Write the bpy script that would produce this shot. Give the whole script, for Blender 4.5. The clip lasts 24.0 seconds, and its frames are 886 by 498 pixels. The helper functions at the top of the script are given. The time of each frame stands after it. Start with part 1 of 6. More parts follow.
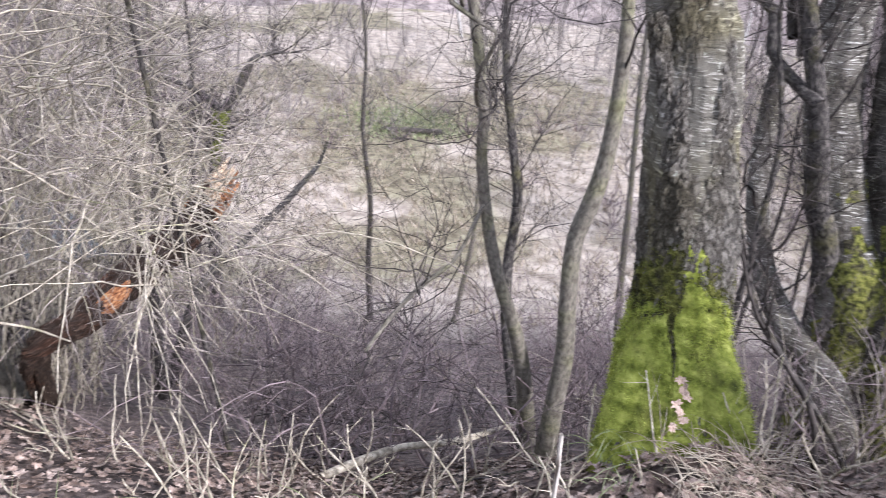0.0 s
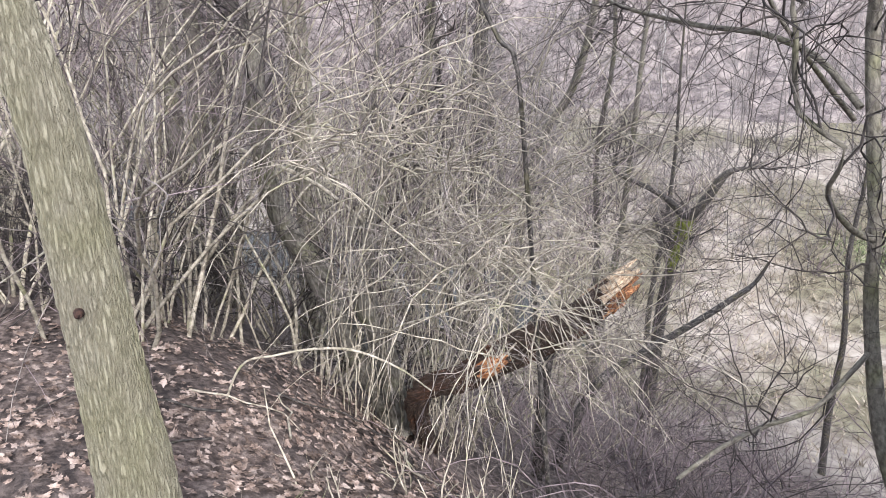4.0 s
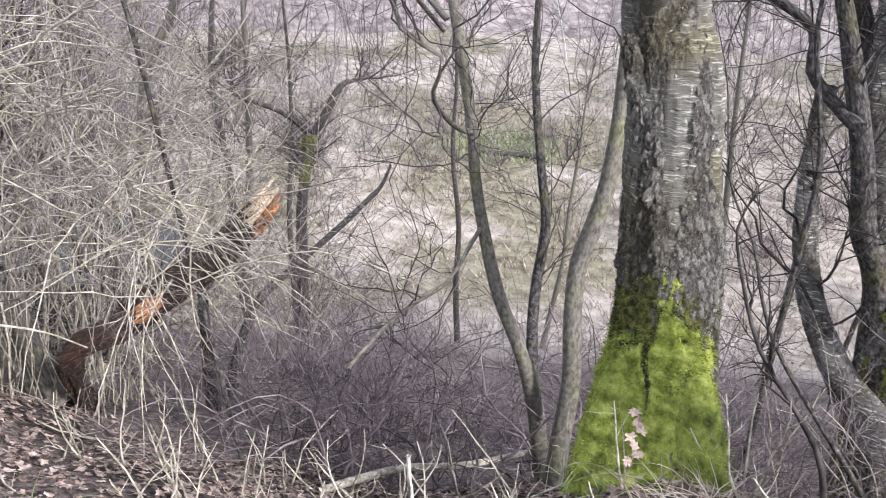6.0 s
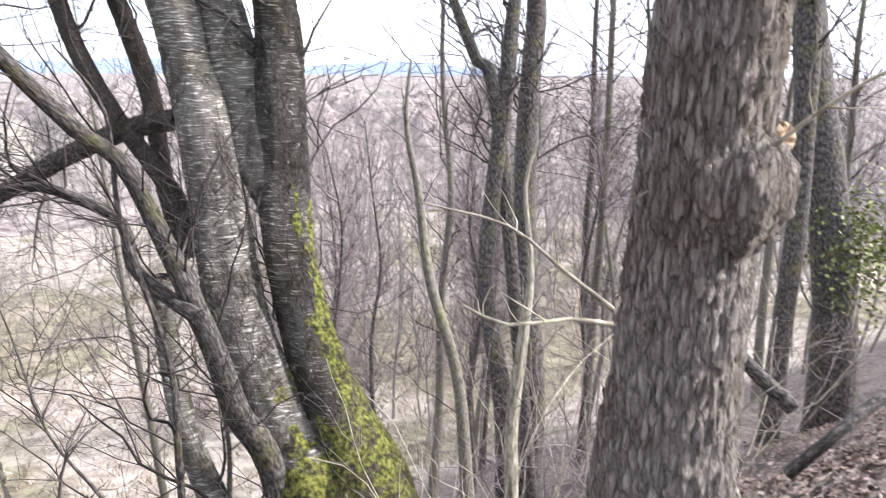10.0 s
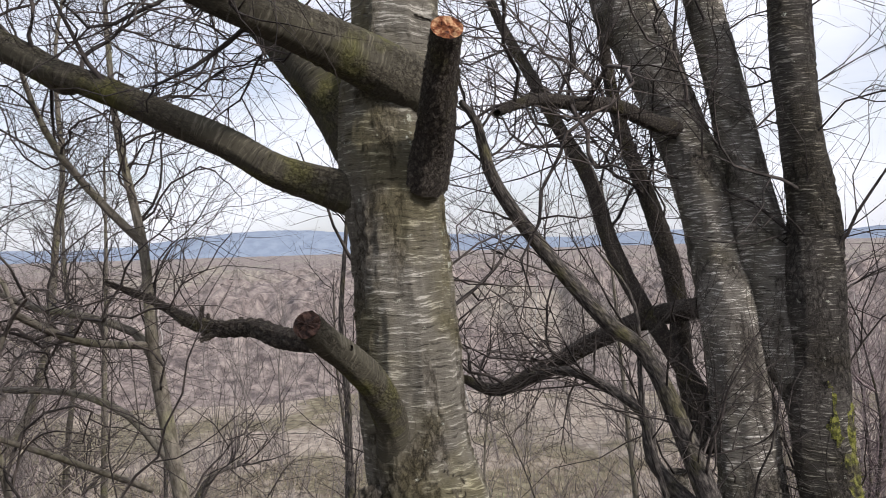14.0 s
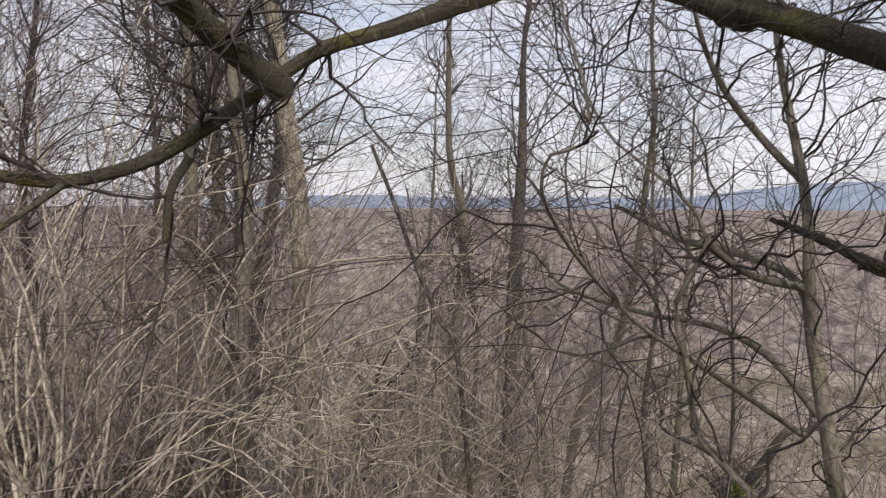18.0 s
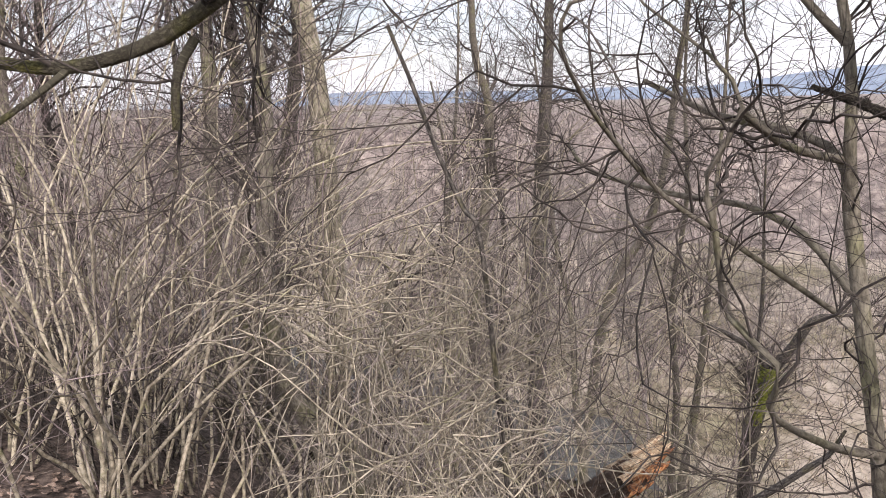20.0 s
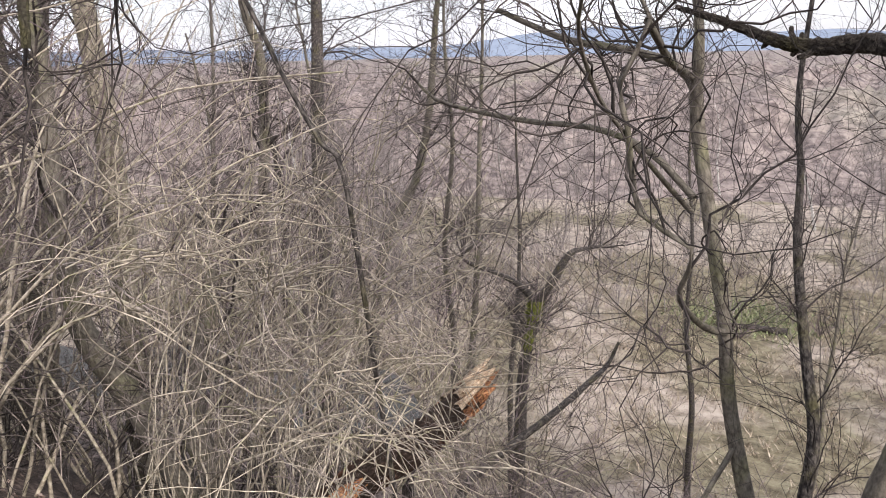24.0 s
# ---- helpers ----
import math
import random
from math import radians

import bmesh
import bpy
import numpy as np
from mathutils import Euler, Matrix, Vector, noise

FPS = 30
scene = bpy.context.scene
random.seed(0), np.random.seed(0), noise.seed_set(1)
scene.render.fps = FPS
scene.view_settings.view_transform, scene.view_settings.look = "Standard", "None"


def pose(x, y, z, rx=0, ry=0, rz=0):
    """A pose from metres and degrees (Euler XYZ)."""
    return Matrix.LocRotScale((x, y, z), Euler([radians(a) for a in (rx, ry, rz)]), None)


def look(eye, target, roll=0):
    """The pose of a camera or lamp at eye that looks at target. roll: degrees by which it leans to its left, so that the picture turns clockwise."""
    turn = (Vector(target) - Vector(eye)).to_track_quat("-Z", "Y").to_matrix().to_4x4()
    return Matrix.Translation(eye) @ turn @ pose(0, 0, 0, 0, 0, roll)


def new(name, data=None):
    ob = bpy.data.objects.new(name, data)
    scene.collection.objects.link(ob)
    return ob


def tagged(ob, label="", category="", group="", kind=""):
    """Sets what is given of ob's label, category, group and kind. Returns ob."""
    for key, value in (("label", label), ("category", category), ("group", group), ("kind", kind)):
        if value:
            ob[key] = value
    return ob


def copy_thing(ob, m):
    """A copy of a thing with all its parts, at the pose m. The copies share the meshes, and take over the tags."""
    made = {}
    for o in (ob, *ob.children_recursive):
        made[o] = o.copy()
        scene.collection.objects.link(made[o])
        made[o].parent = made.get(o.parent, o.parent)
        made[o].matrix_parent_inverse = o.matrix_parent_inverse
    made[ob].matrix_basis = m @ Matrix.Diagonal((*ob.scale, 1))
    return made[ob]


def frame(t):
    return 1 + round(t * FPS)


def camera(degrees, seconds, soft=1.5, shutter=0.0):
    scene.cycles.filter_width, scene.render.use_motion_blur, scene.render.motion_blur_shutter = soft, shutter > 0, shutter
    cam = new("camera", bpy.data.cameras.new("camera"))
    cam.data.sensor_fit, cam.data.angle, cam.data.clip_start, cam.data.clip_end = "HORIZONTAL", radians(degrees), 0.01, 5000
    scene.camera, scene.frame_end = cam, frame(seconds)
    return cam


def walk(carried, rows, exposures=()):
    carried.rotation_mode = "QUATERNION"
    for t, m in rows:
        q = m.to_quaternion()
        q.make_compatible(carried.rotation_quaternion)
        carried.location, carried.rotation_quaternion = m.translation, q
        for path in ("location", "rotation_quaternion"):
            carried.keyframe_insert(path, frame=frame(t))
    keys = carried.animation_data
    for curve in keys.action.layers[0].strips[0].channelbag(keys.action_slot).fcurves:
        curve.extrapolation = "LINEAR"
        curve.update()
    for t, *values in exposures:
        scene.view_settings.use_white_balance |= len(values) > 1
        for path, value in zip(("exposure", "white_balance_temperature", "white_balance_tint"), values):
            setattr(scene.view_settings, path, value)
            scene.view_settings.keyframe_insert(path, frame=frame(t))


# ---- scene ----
# the camera, held by hand on the crest of a wooded bank
cam = camera(60.88, 24.0, soft=0.72, shutter=0.25)
PATH = [
    (0, (-0.597, -0.306, 1.49), (-0.707, 1.461, 0.559), 4.8),
    (0.5, (-0.509, -0.226, 1.438), (-1.0, 1.469, 0.496), 1.6),
    (1, (-0.435, -0.245, 1.47), (-1.206, 1.354, 0.549), 0.6),
    (1.5, (-0.33, -0.252, 1.535), (-1.241, 1.311, 0.682), 1.0),
    (2, (-0.258, -0.15, 1.537), (-1.363, 1.32, 0.751), 0.1),
    (2.5, (-0.218, -0.074, 1.527), (-1.512, 1.249, 0.77), -1.0),
    (4.5, (-0.202, -0.162, 1.48), (-1.404, 1.27, 0.768), -0.1),
    (5, (-0.203, -0.103, 1.487), (-1.117, 1.491, 0.697), -1.4),
    (5.5, (-0.192, -0.189, 1.524), (-0.7714, 1.5282, 0.6783), -0.52),
    (6, (-0.190, -0.256, 1.516), (-0.5803, 1.4913, 0.6253), 2.09),
    (6.5, (-0.187, -0.258, 1.516), (-0.4536, 1.4893, 0.5803), 2.06),
    (7, (-0.159, -0.230, 1.501), (-0.1991, 1.5229, 0.5387), 2.39),
    (7.5, (-0.093, -0.176, 1.479), (0.1531, 1.5626, 0.5222), 1.58),
    (8, (0.008, -0.117, 1.490), (0.5267, 1.5870, 0.5804), -0.34),
    (8.5, (0.083, -0.048, 1.500), (0.8828, 1.5863, 0.6707), 0.43),
    (9, (0.101, 0.021, 1.504), (1.1870, 1.5557, 0.8228), 1.58),
    (9.5, (0.116, 0.155, 1.521), (1.2952, 1.6757, 0.9746), 1.14),
    (10, (0.217, 0.252, 1.541), (1.2208, 1.9226, 1.0910), 0.37),
    (10.5, (0.289, 0.309, 1.602), (1.1136, 2.1043, 1.2886), -0.15),
    (12.5, (0.208, 0.394, 1.633), (0.4392, 2.3800, 1.5716), -4.49),
    (13, (0.232, 0.411, 1.633), (0.2311, 2.4105, 1.5998), -3.16),
    (13.5, (0.217, 0.403, 1.632), (0.0810, 2.3983, 1.6157), -2.10),
    (14, (0.179, 0.375, 1.637), (-0.0327, 2.3634, 1.6412), -1.75),
    (14.5, (0.125, 0.336, 1.640), (-0.1313, 2.3193, 1.6430), -1.63),
    (15, (0.086, 0.306, 1.638), (-0.2704, 2.2740, 1.6055), -0.86),
    (15.5, (0.081, 0.307, 1.629), (-0.4414, 2.2374, 1.5844), -1.06),
    (16, (0.064, 0.330, 1.629), (-0.6932, 2.1807, 1.5830), -1.26),
    (16.5, (0.057, 0.347, 1.627), (-0.8785, 2.1141, 1.5881), -1.12),
    (17, (0.035, 0.313, 1.634), (-1.0561, 1.9883, 1.6089), -1.48),
    (17.5, (-0.002, 0.339, 1.623), (-1.313, 1.849, 1.584), -0.6),
    (18, (-0.022, 0.295, 1.61), (-1.49, 1.649, 1.501), 0.3),
    (18.5, (-0.033, 0.331, 1.581), (-1.54, 1.627, 1.356), -0.2),
    (19, (-0.04, 0.339, 1.574), (-1.531, 1.633, 1.254), -1.0),
    (19.5, (-0.05, 0.345, 1.569), (-1.541, 1.627, 1.202), -1.2),
    (21.5, (-0.041, 0.338, 1.573), (-1.538, 1.605, 1.179), -1.2),
    (22, (-0.044, 0.336, 1.568), (-1.568, 1.571, 1.179), -1.2),
    (22.5, (-0.064, 0.324, 1.552), (-1.531, 1.627, 1.166), -1.6),
    (23, (-0.111, 0.241, 1.541), (-1.404, 1.701, 1.099), -1.3),
    (23.5, (-0.204, 0.175, 1.508), (-1.325, 1.764, 1.038), -0.6),
    (24, (-0.314, 0.11, 1.483), (-1.304, 1.776, 0.99), -1.3),
]
EXPOSURES = [(0, 1.45, 5780, 19), (1, 1.36, 5600, 19), (2, 1.26, 5850, 14), (5, 1.28, 5900, 14), (7, 1.70, 5680, 18), (9, 2.02, 5800, 14), (10, 1.87, 6050, 16), (12.5, 0.46, 6400, 14), (16, 0.48, 6500, 18), (18, 0.28, 6700, 18), (19, 0.72, 6700, 18), (22, 0.92, 6500, 18), (24, 0.82, 6500, 18)]
walk(cam, [(t, look(eye, target, roll)) for t, eye, target, roll in PATH], EXPOSURES)

# ---------------------------------------------------------------- light
world = bpy.data.worlds.new("sky")
scene.world = world
world.use_nodes = True
wn, wl = world.node_tree.nodes, world.node_tree.links
sky = wn.new("ShaderNodeTexSky")
sky.sky_type, sky.sun_disc = "NISHITA", False
sky.sun_elevation, sky.sun_rotation = radians(34), radians(118)
sky.air_density, sky.dust_density = 1.0, 2.0
wco = wn.new("ShaderNodeTexCoord")
wmap = wn.new("ShaderNodeMapping")
wmap.inputs["Scale"].default_value = (1.0, 1.0, 3.5)
wno = wn.new("ShaderNodeTexNoise")
wno.inputs["Scale"].default_value, wno.inputs["Detail"].default_value = 2.2, 6
wra = wn.new("ShaderNodeValToRGB")
wra.color_ramp.elements[0].position, wra.color_ramp.elements[0].color = 0.32, (0.40, 0.40, 0.40, 1)
wra.color_ramp.elements[1].position, wra.color_ramp.elements[1].color = 0.62, (0.95, 0.95, 0.95, 1)
wmix = wn.new("ShaderNodeMix")
wmix.data_type = "RGBA"
wmix.inputs["B"].default_value = (7.7, 8.05, 8.6, 1)
wl.new(wco.outputs["Generated"], wmap.inputs["Vector"])
wl.new(wmap.outputs["Vector"], wno.inputs["Vector"])
wl.new(wno.outputs["Fac"], wra.inputs["Fac"])
wl.new(wra.outputs["Color"], wmix.inputs["Factor"])
wl.new(sky.outputs["Color"], wmix.inputs["A"])
wl.new(wmix.outputs["Result"], wn["Background"].inputs["Color"])
wn["Background"].inputs["Strength"].default_value = 0.10
sun_lamp = bpy.data.lights.new("sun", "SUN")
sun_lamp.energy, sun_lamp.angle, sun_lamp.color = 2.8, radians(8), (1.0, 0.95, 0.88)
sun_ob = new("sun", sun_lamp)
sun_ob.matrix_world = look((0, 0, 0), (-math.sin(radians(118)), -math.cos(radians(118)), -math.tan(radians(34))))

# ---------------------------------------------------------------- materials
def ramp(nt, stops):
    r = nt.nodes.new("ShaderNodeValToRGB")
    e = r.color_ramp.elements
    while len(e) < len(stops):
        e.new(0.5)
    for k, (p, c) in enumerate(stops):
        e[k].position, e[k].color = p, (*c, 1)
    return r


def noise_node(nt, vec, scale, detail=5, rough=0.6, dist=0.0):
    n = nt.nodes.new("ShaderNodeTexNoise")
    n.inputs["Scale"].default_value, n.inputs["Detail"].default_value = scale, detail
    n.inputs["Roughness"].default_value, n.inputs["Distortion"].default_value = rough, dist
    nt.links.new(vec, n.inputs["Vector"])
    return n


def surface(name, grain, patches=None, scale=20.0, patch_scale=3.0, stretch=(1, 1, 1), space="Object", rough=0.85, bump=0.4, depth=0.004,
            patch_range=(0.5, 0.62), vary=0.0, island=False, dist=0.0, spec=0.25):
    """A rough natural surface: a grain ramp, patches of a second ramp at a larger scale, relief, and a chance shift for each piece."""
    m = bpy.data.materials.new(name)
    m.use_nodes = True
    nt = m.node_tree
    b = nt.nodes["Principled BSDF"]
    b.inputs["Roughness"].default_value = rough
    b.inputs["Specular IOR Level"].default_value = spec
    co = nt.nodes.new("ShaderNodeTexCoord")
    mp = nt.nodes.new("ShaderNodeMapping")
    mp.inputs["Scale"].default_value = stretch
    nt.links.new(co.outputs[space], mp.inputs["Vector"])
    g = noise_node(nt, mp.outputs["Vector"], scale, 6, 0.65, dist)
    r = ramp(nt, grain)
    nt.links.new(g.outputs["Fac"], r.inputs["Fac"])
    col = r.outputs["Color"]
    if patches:
        p = noise_node(nt, co.outputs[space], patch_scale, 4, 0.6)
        pr = ramp(nt, [(patch_range[0], (0, 0, 0)), (patch_range[1], (1, 1, 1))])
        nt.links.new(p.outputs["Fac"], pr.inputs["Fac"])
        r2 = ramp(nt, patches)
        nt.links.new(g.outputs["Fac"], r2.inputs["Fac"])
        mx = nt.nodes.new("ShaderNodeMix")
        mx.data_type = "RGBA"
        nt.links.new(pr.outputs["Color"], mx.inputs["Factor"])
        nt.links.new(col, mx.inputs["A"])
        nt.links.new(r2.outputs["Color"], mx.inputs["B"])
        col = mx.outputs["Result"]
    if vary:
        if island:
            rnd = nt.nodes.new("ShaderNodeNewGeometry").outputs["Random Per Island"]
        else:
            rnd = nt.nodes.new("ShaderNodeObjectInfo").outputs["Random"]
        mr = nt.nodes.new("ShaderNodeMapRange")
        mr.inputs["To Min"].default_value, mr.inputs["To Max"].default_value = 1 - vary, 1 + vary
        nt.links.new(rnd, mr.inputs["Value"])
        hs = nt.nodes.new("ShaderNodeHueSaturation")
        nt.links.new(col, hs.inputs["Color"])
        nt.links.new(mr.outputs["Result"], hs.inputs["Value"])
        col = hs.outputs["Color"]
    nt.links.new(col, b.inputs["Base Color"])
    if bump:
        bp = nt.nodes.new("ShaderNodeBump")
        bp.inputs["Strength"].default_value, bp.inputs["Distance"].default_value = bump, depth
        nt.links.new(g.outputs["Fac"], bp.inputs["Height"])
        nt.links.new(bp.outputs["Normal"], b.inputs["Normal"])
    return m


def bark(name, deep, mid, high, plate=(0.024, 0.07), depth=0.008, band=None, scabs=(0.50, 0.60), tint=(0.78, 0.78, 0.62), tint_range=(0.45, 0.62), gap=0.16, space="Object", lichen=0.0, rag=1.15, twist=1.9):
    """Tree bark with real relief: plates parted by cracks, and, where band gives colours (dark, mid, silver), horizontal banded bark between scabs of plates."""
    m = bpy.data.materials.new(name)
    m.use_nodes = True
    m.displacement_method = "BOTH"
    nt = m.node_tree
    b = nt.nodes["Principled BSDF"]
    b.inputs["Roughness"].default_value, b.inputs["Specular IOR Level"].default_value = 0.88, 0.2
    co = nt.nodes.new("ShaderNodeTexCoord").outputs[space]

    def scaled(vec, sc):
        mp = nt.nodes.new("ShaderNodeMapping")
        mp.inputs["Scale"].default_value = sc
        nt.links.new(vec, mp.inputs["Vector"])
        return mp.outputs["Vector"]

    def mixed(kind, blend, fac, x, y):
        mx = nt.nodes.new("ShaderNodeMix")
        mx.data_type = kind
        if kind == "RGBA":
            mx.blend_type = blend
        for sock, val in ((mx.inputs["Factor"] if kind == "RGBA" else mx.inputs[0], fac), (mx.inputs["A"] if kind == "RGBA" else mx.inputs[2], x), (mx.inputs["B"] if kind == "RGBA" else mx.inputs[3], y)):
            if isinstance(val, (int, float)):
                sock.default_value = val
            else:
                nt.links.new(val, sock)
        return mx.outputs["Result"] if kind == "RGBA" else mx.outputs[0]

    along = (1 / plate[0], 1 / plate[0], 1 / plate[1]) if space == "Object" else (1 / plate[0], 1 / plate[1], 1)
    cells = scaled(co, along)
    warp = noise_node(nt, cells, 1.3, 6, 0.72)
    wm = nt.nodes.new("ShaderNodeVectorMath")
    wm.operation = "MULTIPLY_ADD"
    wm.inputs[1].default_value = (twist, twist, twist)
    nt.links.new(warp.outputs["Color"], wm.inputs[0])
    nt.links.new(cells, wm.inputs[2])
    vec = wm.outputs["Vector"]
    cell = nt.nodes.new("ShaderNodeTexVoronoi")
    cell.feature = "DISTANCE_TO_EDGE"
    cell.inputs["Scale"].default_value = 1.0
    nt.links.new(vec, cell.inputs["Vector"])
    rough_edge = noise_node(nt, cells, 3.0, 6, 0.72)
    top = nt.nodes.new("ShaderNodeMapRange")
    top.interpolation_type = "SMOOTHSTEP"
    top.inputs["From Min"].default_value, top.inputs["From Max"].default_value = 0.0, gap
    nt.links.new(cell.outputs["Distance"], top.inputs["Value"])
    h = nt.nodes.new("ShaderNodeMath")
    h.operation = "MULTIPLY_ADD"
    h.inputs[1].default_value = 0.62
    lowered = nt.nodes.new("ShaderNodeMath")
    lowered.operation = "MULTIPLY_ADD"
    lowered.inputs[1].default_value, lowered.inputs[2].default_value = rag, 0.215 - rag * 0.5
    nt.links.new(rough_edge.outputs["Fac"], lowered.inputs[0])
    nt.links.new(top.outputs["Result"], h.inputs[0])
    nt.links.new(lowered.outputs[0], h.inputs[2])
    r = ramp(nt, [(0.05, deep), (0.38, mid), (0.72, mid), (1.0, high)])
    nt.links.new(h.outputs[0], r.inputs["Fac"])
    col, height = r.outputs["Color"], h.outputs[0]
    if band:
        lines = (13.0, 13.0, 125.0) if space == "Object" else (13.0, 125.0, 1.0)
        sway = nt.nodes.new("ShaderNodeVectorMath")
        sway.operation = "MULTIPLY_ADD"
        sway.inputs[1].default_value = (0.0, 0.0, 0.028) if space == "Object" else (0.0, 0.02, 0.0)
        slow = noise_node(nt, co, 9.0, 4, 0.6)
        nt.links.new(slow.outputs["Color"], sway.inputs[0])
        nt.links.new(co, sway.inputs[2])
        bn = noise_node(nt, scaled(sway.outputs["Vector"], lines), 1.0, 5, 0.68)
        br = ramp(nt, [(0.33, band[0]), (0.43, band[1]), (0.54, band[1]), (0.63, band[2])])
        nt.links.new(bn.outputs["Fac"], br.inputs["Fac"])
        sc = noise_node(nt, scaled(co, (1, 1, 0.35) if space == "Object" else (1, 0.4, 1)), 9.0, 5, 0.65)
        sr = ramp(nt, [(scabs[0], (0, 0, 0)), (scabs[1], (1, 1, 1))])
        nt.links.new(sc.outputs["Fac"], sr.inputs["Fac"])
        col = mixed("RGBA", "MIX", sr.outputs["Color"], br.outputs["Color"], col)
        flat = nt.nodes.new("ShaderNodeMath")
        flat.operation = "MULTIPLY_ADD"
        flat.inputs[1].default_value, flat.inputs[2].default_value = 0.9, 0.05
        nt.links.new(bn.outputs["Fac"], flat.inputs[0])
        height = mixed("FLOAT", "", sr.outputs["Color"], flat.outputs[0], height)
    wide = noise_node(nt, co, 4.0, 4, 0.6)
    tr = ramp(nt, [(tint_range[0], (1, 1, 1)), (tint_range[1], tint)])
    nt.links.new(wide.outputs["Fac"], tr.inputs["Fac"])
    col = mixed("RGBA", "MULTIPLY", 1.0, col, tr.outputs["Color"])
    if lichen:
        ln = noise_node(nt, co, 26.0, 5, 0.7)
        lr = ramp(nt, [(0.66 - lichen * 0.1, (0, 0, 0)), (0.72 - lichen * 0.1, (1, 1, 1))])
        nt.links.new(ln.outputs["Fac"], lr.inputs["Fac"])
        pale = ramp(nt, [(0.4, (0.25, 0.26, 0.20)), (0.6, (0.48, 0.49, 0.42))])
        nt.links.new(rough_edge.outputs["Fac"], pale.inputs["Fac"])
        col = mixed("RGBA", "MIX", lr.outputs["Color"], col, pale.outputs["Color"])
    nt.links.new(col, b.inputs["Base Color"])
    dn = nt.nodes.new("ShaderNodeDisplacement")
    dn.inputs["Midlevel"].default_value, dn.inputs["Scale"].default_value = 0.6, depth
    nt.links.new(height, dn.inputs["Height"])
    nt.links.new(dn.outputs["Displacement"], nt.nodes["Material Output"].inputs["Displacement"])
    return m


CHERRY = bark("cherry_bark", (0.018, 0.016, 0.013), (0.100, 0.089, 0.070), (0.20, 0.182, 0.148), (0.022, 0.036), 0.008, band=((0.036, 0.032, 0.026), (0.125, 0.116, 0.095), (0.36, 0.345, 0.30)), scabs=(0.51, 0.61), tint=(0.76, 0.74, 0.56), lichen=0.25)
STEM_CHERRY = bark("banded_cherry_stem", (0.018, 0.016, 0.014), (0.075, 0.067, 0.057), (0.17, 0.155, 0.13), (0.030, 0.05), 0.010, band=((0.030, 0.027, 0.023), (0.135, 0.125, 0.106), (0.56, 0.54, 0.49)), scabs=(0.49, 0.59), tint=(0.70, 0.69, 0.60), lichen=0.15)
CHERRY_DARK = bark("dark_cherry_bark", (0.010, 0.009, 0.008), (0.042, 0.038, 0.033), (0.11, 0.10, 0.087), (0.028, 0.05), 0.011, band=((0.016, 0.014, 0.012), (0.055, 0.05, 0.043), (0.30, 0.285, 0.25)), scabs=(0.44, 0.56), tint=(0.6, 0.58, 0.5), lichen=0.1)
ASH = bark("ash_bark", (0.112, 0.099, 0.067), (0.246, 0.224, 0.162), (0.403, 0.375, 0.286), (0.0065, 0.045), 0.004, tint=(0.896, 0.918, 0.784), gap=0.3, rag=0.7, twist=1.4)
CHERRY_OLD = bark("old_cherry_bark", (0.022, 0.019, 0.016), (0.135, 0.122, 0.104), (0.28, 0.262, 0.226), (0.026, 0.052), 0.015, tint=(0.62, 0.60, 0.50), gap=0.2, lichen=0.12)
LIMB_DARK = bark("scaly_limb_bark", (0.010, 0.009, 0.008), (0.048, 0.041, 0.034), (0.125, 0.11, 0.09), (0.012, 0.02), 0.006, tint=(1.05, 1.1, 0.6), tint_range=(0.52, 0.66), space="UV", gap=0.25)
LIMB = bark("limb_bark", (0.015, 0.014, 0.010), (0.062, 0.055, 0.040), (0.131, 0.120, 0.090), (0.010, 0.018), 0.0045, band=((0.022, 0.020, 0.015), (0.062, 0.057, 0.041), (0.131, 0.122, 0.092)), scabs=(0.42, 0.55), tint=(1.25, 1.35, 0.62), tint_range=(0.50, 0.60), space="UV")
OAK = bark("oak_bark", (0.020, 0.016, 0.013), (0.200, 0.175, 0.152), (0.35, 0.32, 0.285), (0.0130, 0.058), 0.011, tint=(0.76, 0.71, 0.67), gap=0.27, rag=0.85, twist=1.35)
RUSTBARK = bark("rotten_bark", (0.010, 0.008, 0.006), (0.056, 0.038, 0.028), (0.125, 0.085, 0.062), (0.018, 0.06), 0.010, tint=(1.2, 0.8, 0.6), tint_range=(0.5, 0.64), space="UV", gap=0.25)
DARKBARK = surface("dark_bark", [(0.38, (0.016, 0.014, 0.013)), (0.5, (0.055, 0.049, 0.044)), (0.62, (0.14, 0.125, 0.11))],
                   [(0.4, (0.035, 0.032, 0.017)), (0.6, (0.12, 0.11, 0.055))],
                   scale=44, patch_scale=5.0, stretch=(1.6, 0.6, 1), space="UV", bump=0.8, depth=0.006, patch_range=(0.52, 0.68), vary=0.12)
ALDER = surface("alder_bark", [(0.36, (0.070, 0.062, 0.049)), (0.5, (0.138, 0.124, 0.100)), (0.64, (0.215, 0.196, 0.160))],
                [(0.4, (0.085, 0.083, 0.045)), (0.6, (0.20, 0.195, 0.112))],
                scale=60, patch_scale=4.5, stretch=(1.6, 0.5, 1), space="UV", bump=0.7, depth=0.004, patch_range=(0.50, 0.68), vary=0.12)
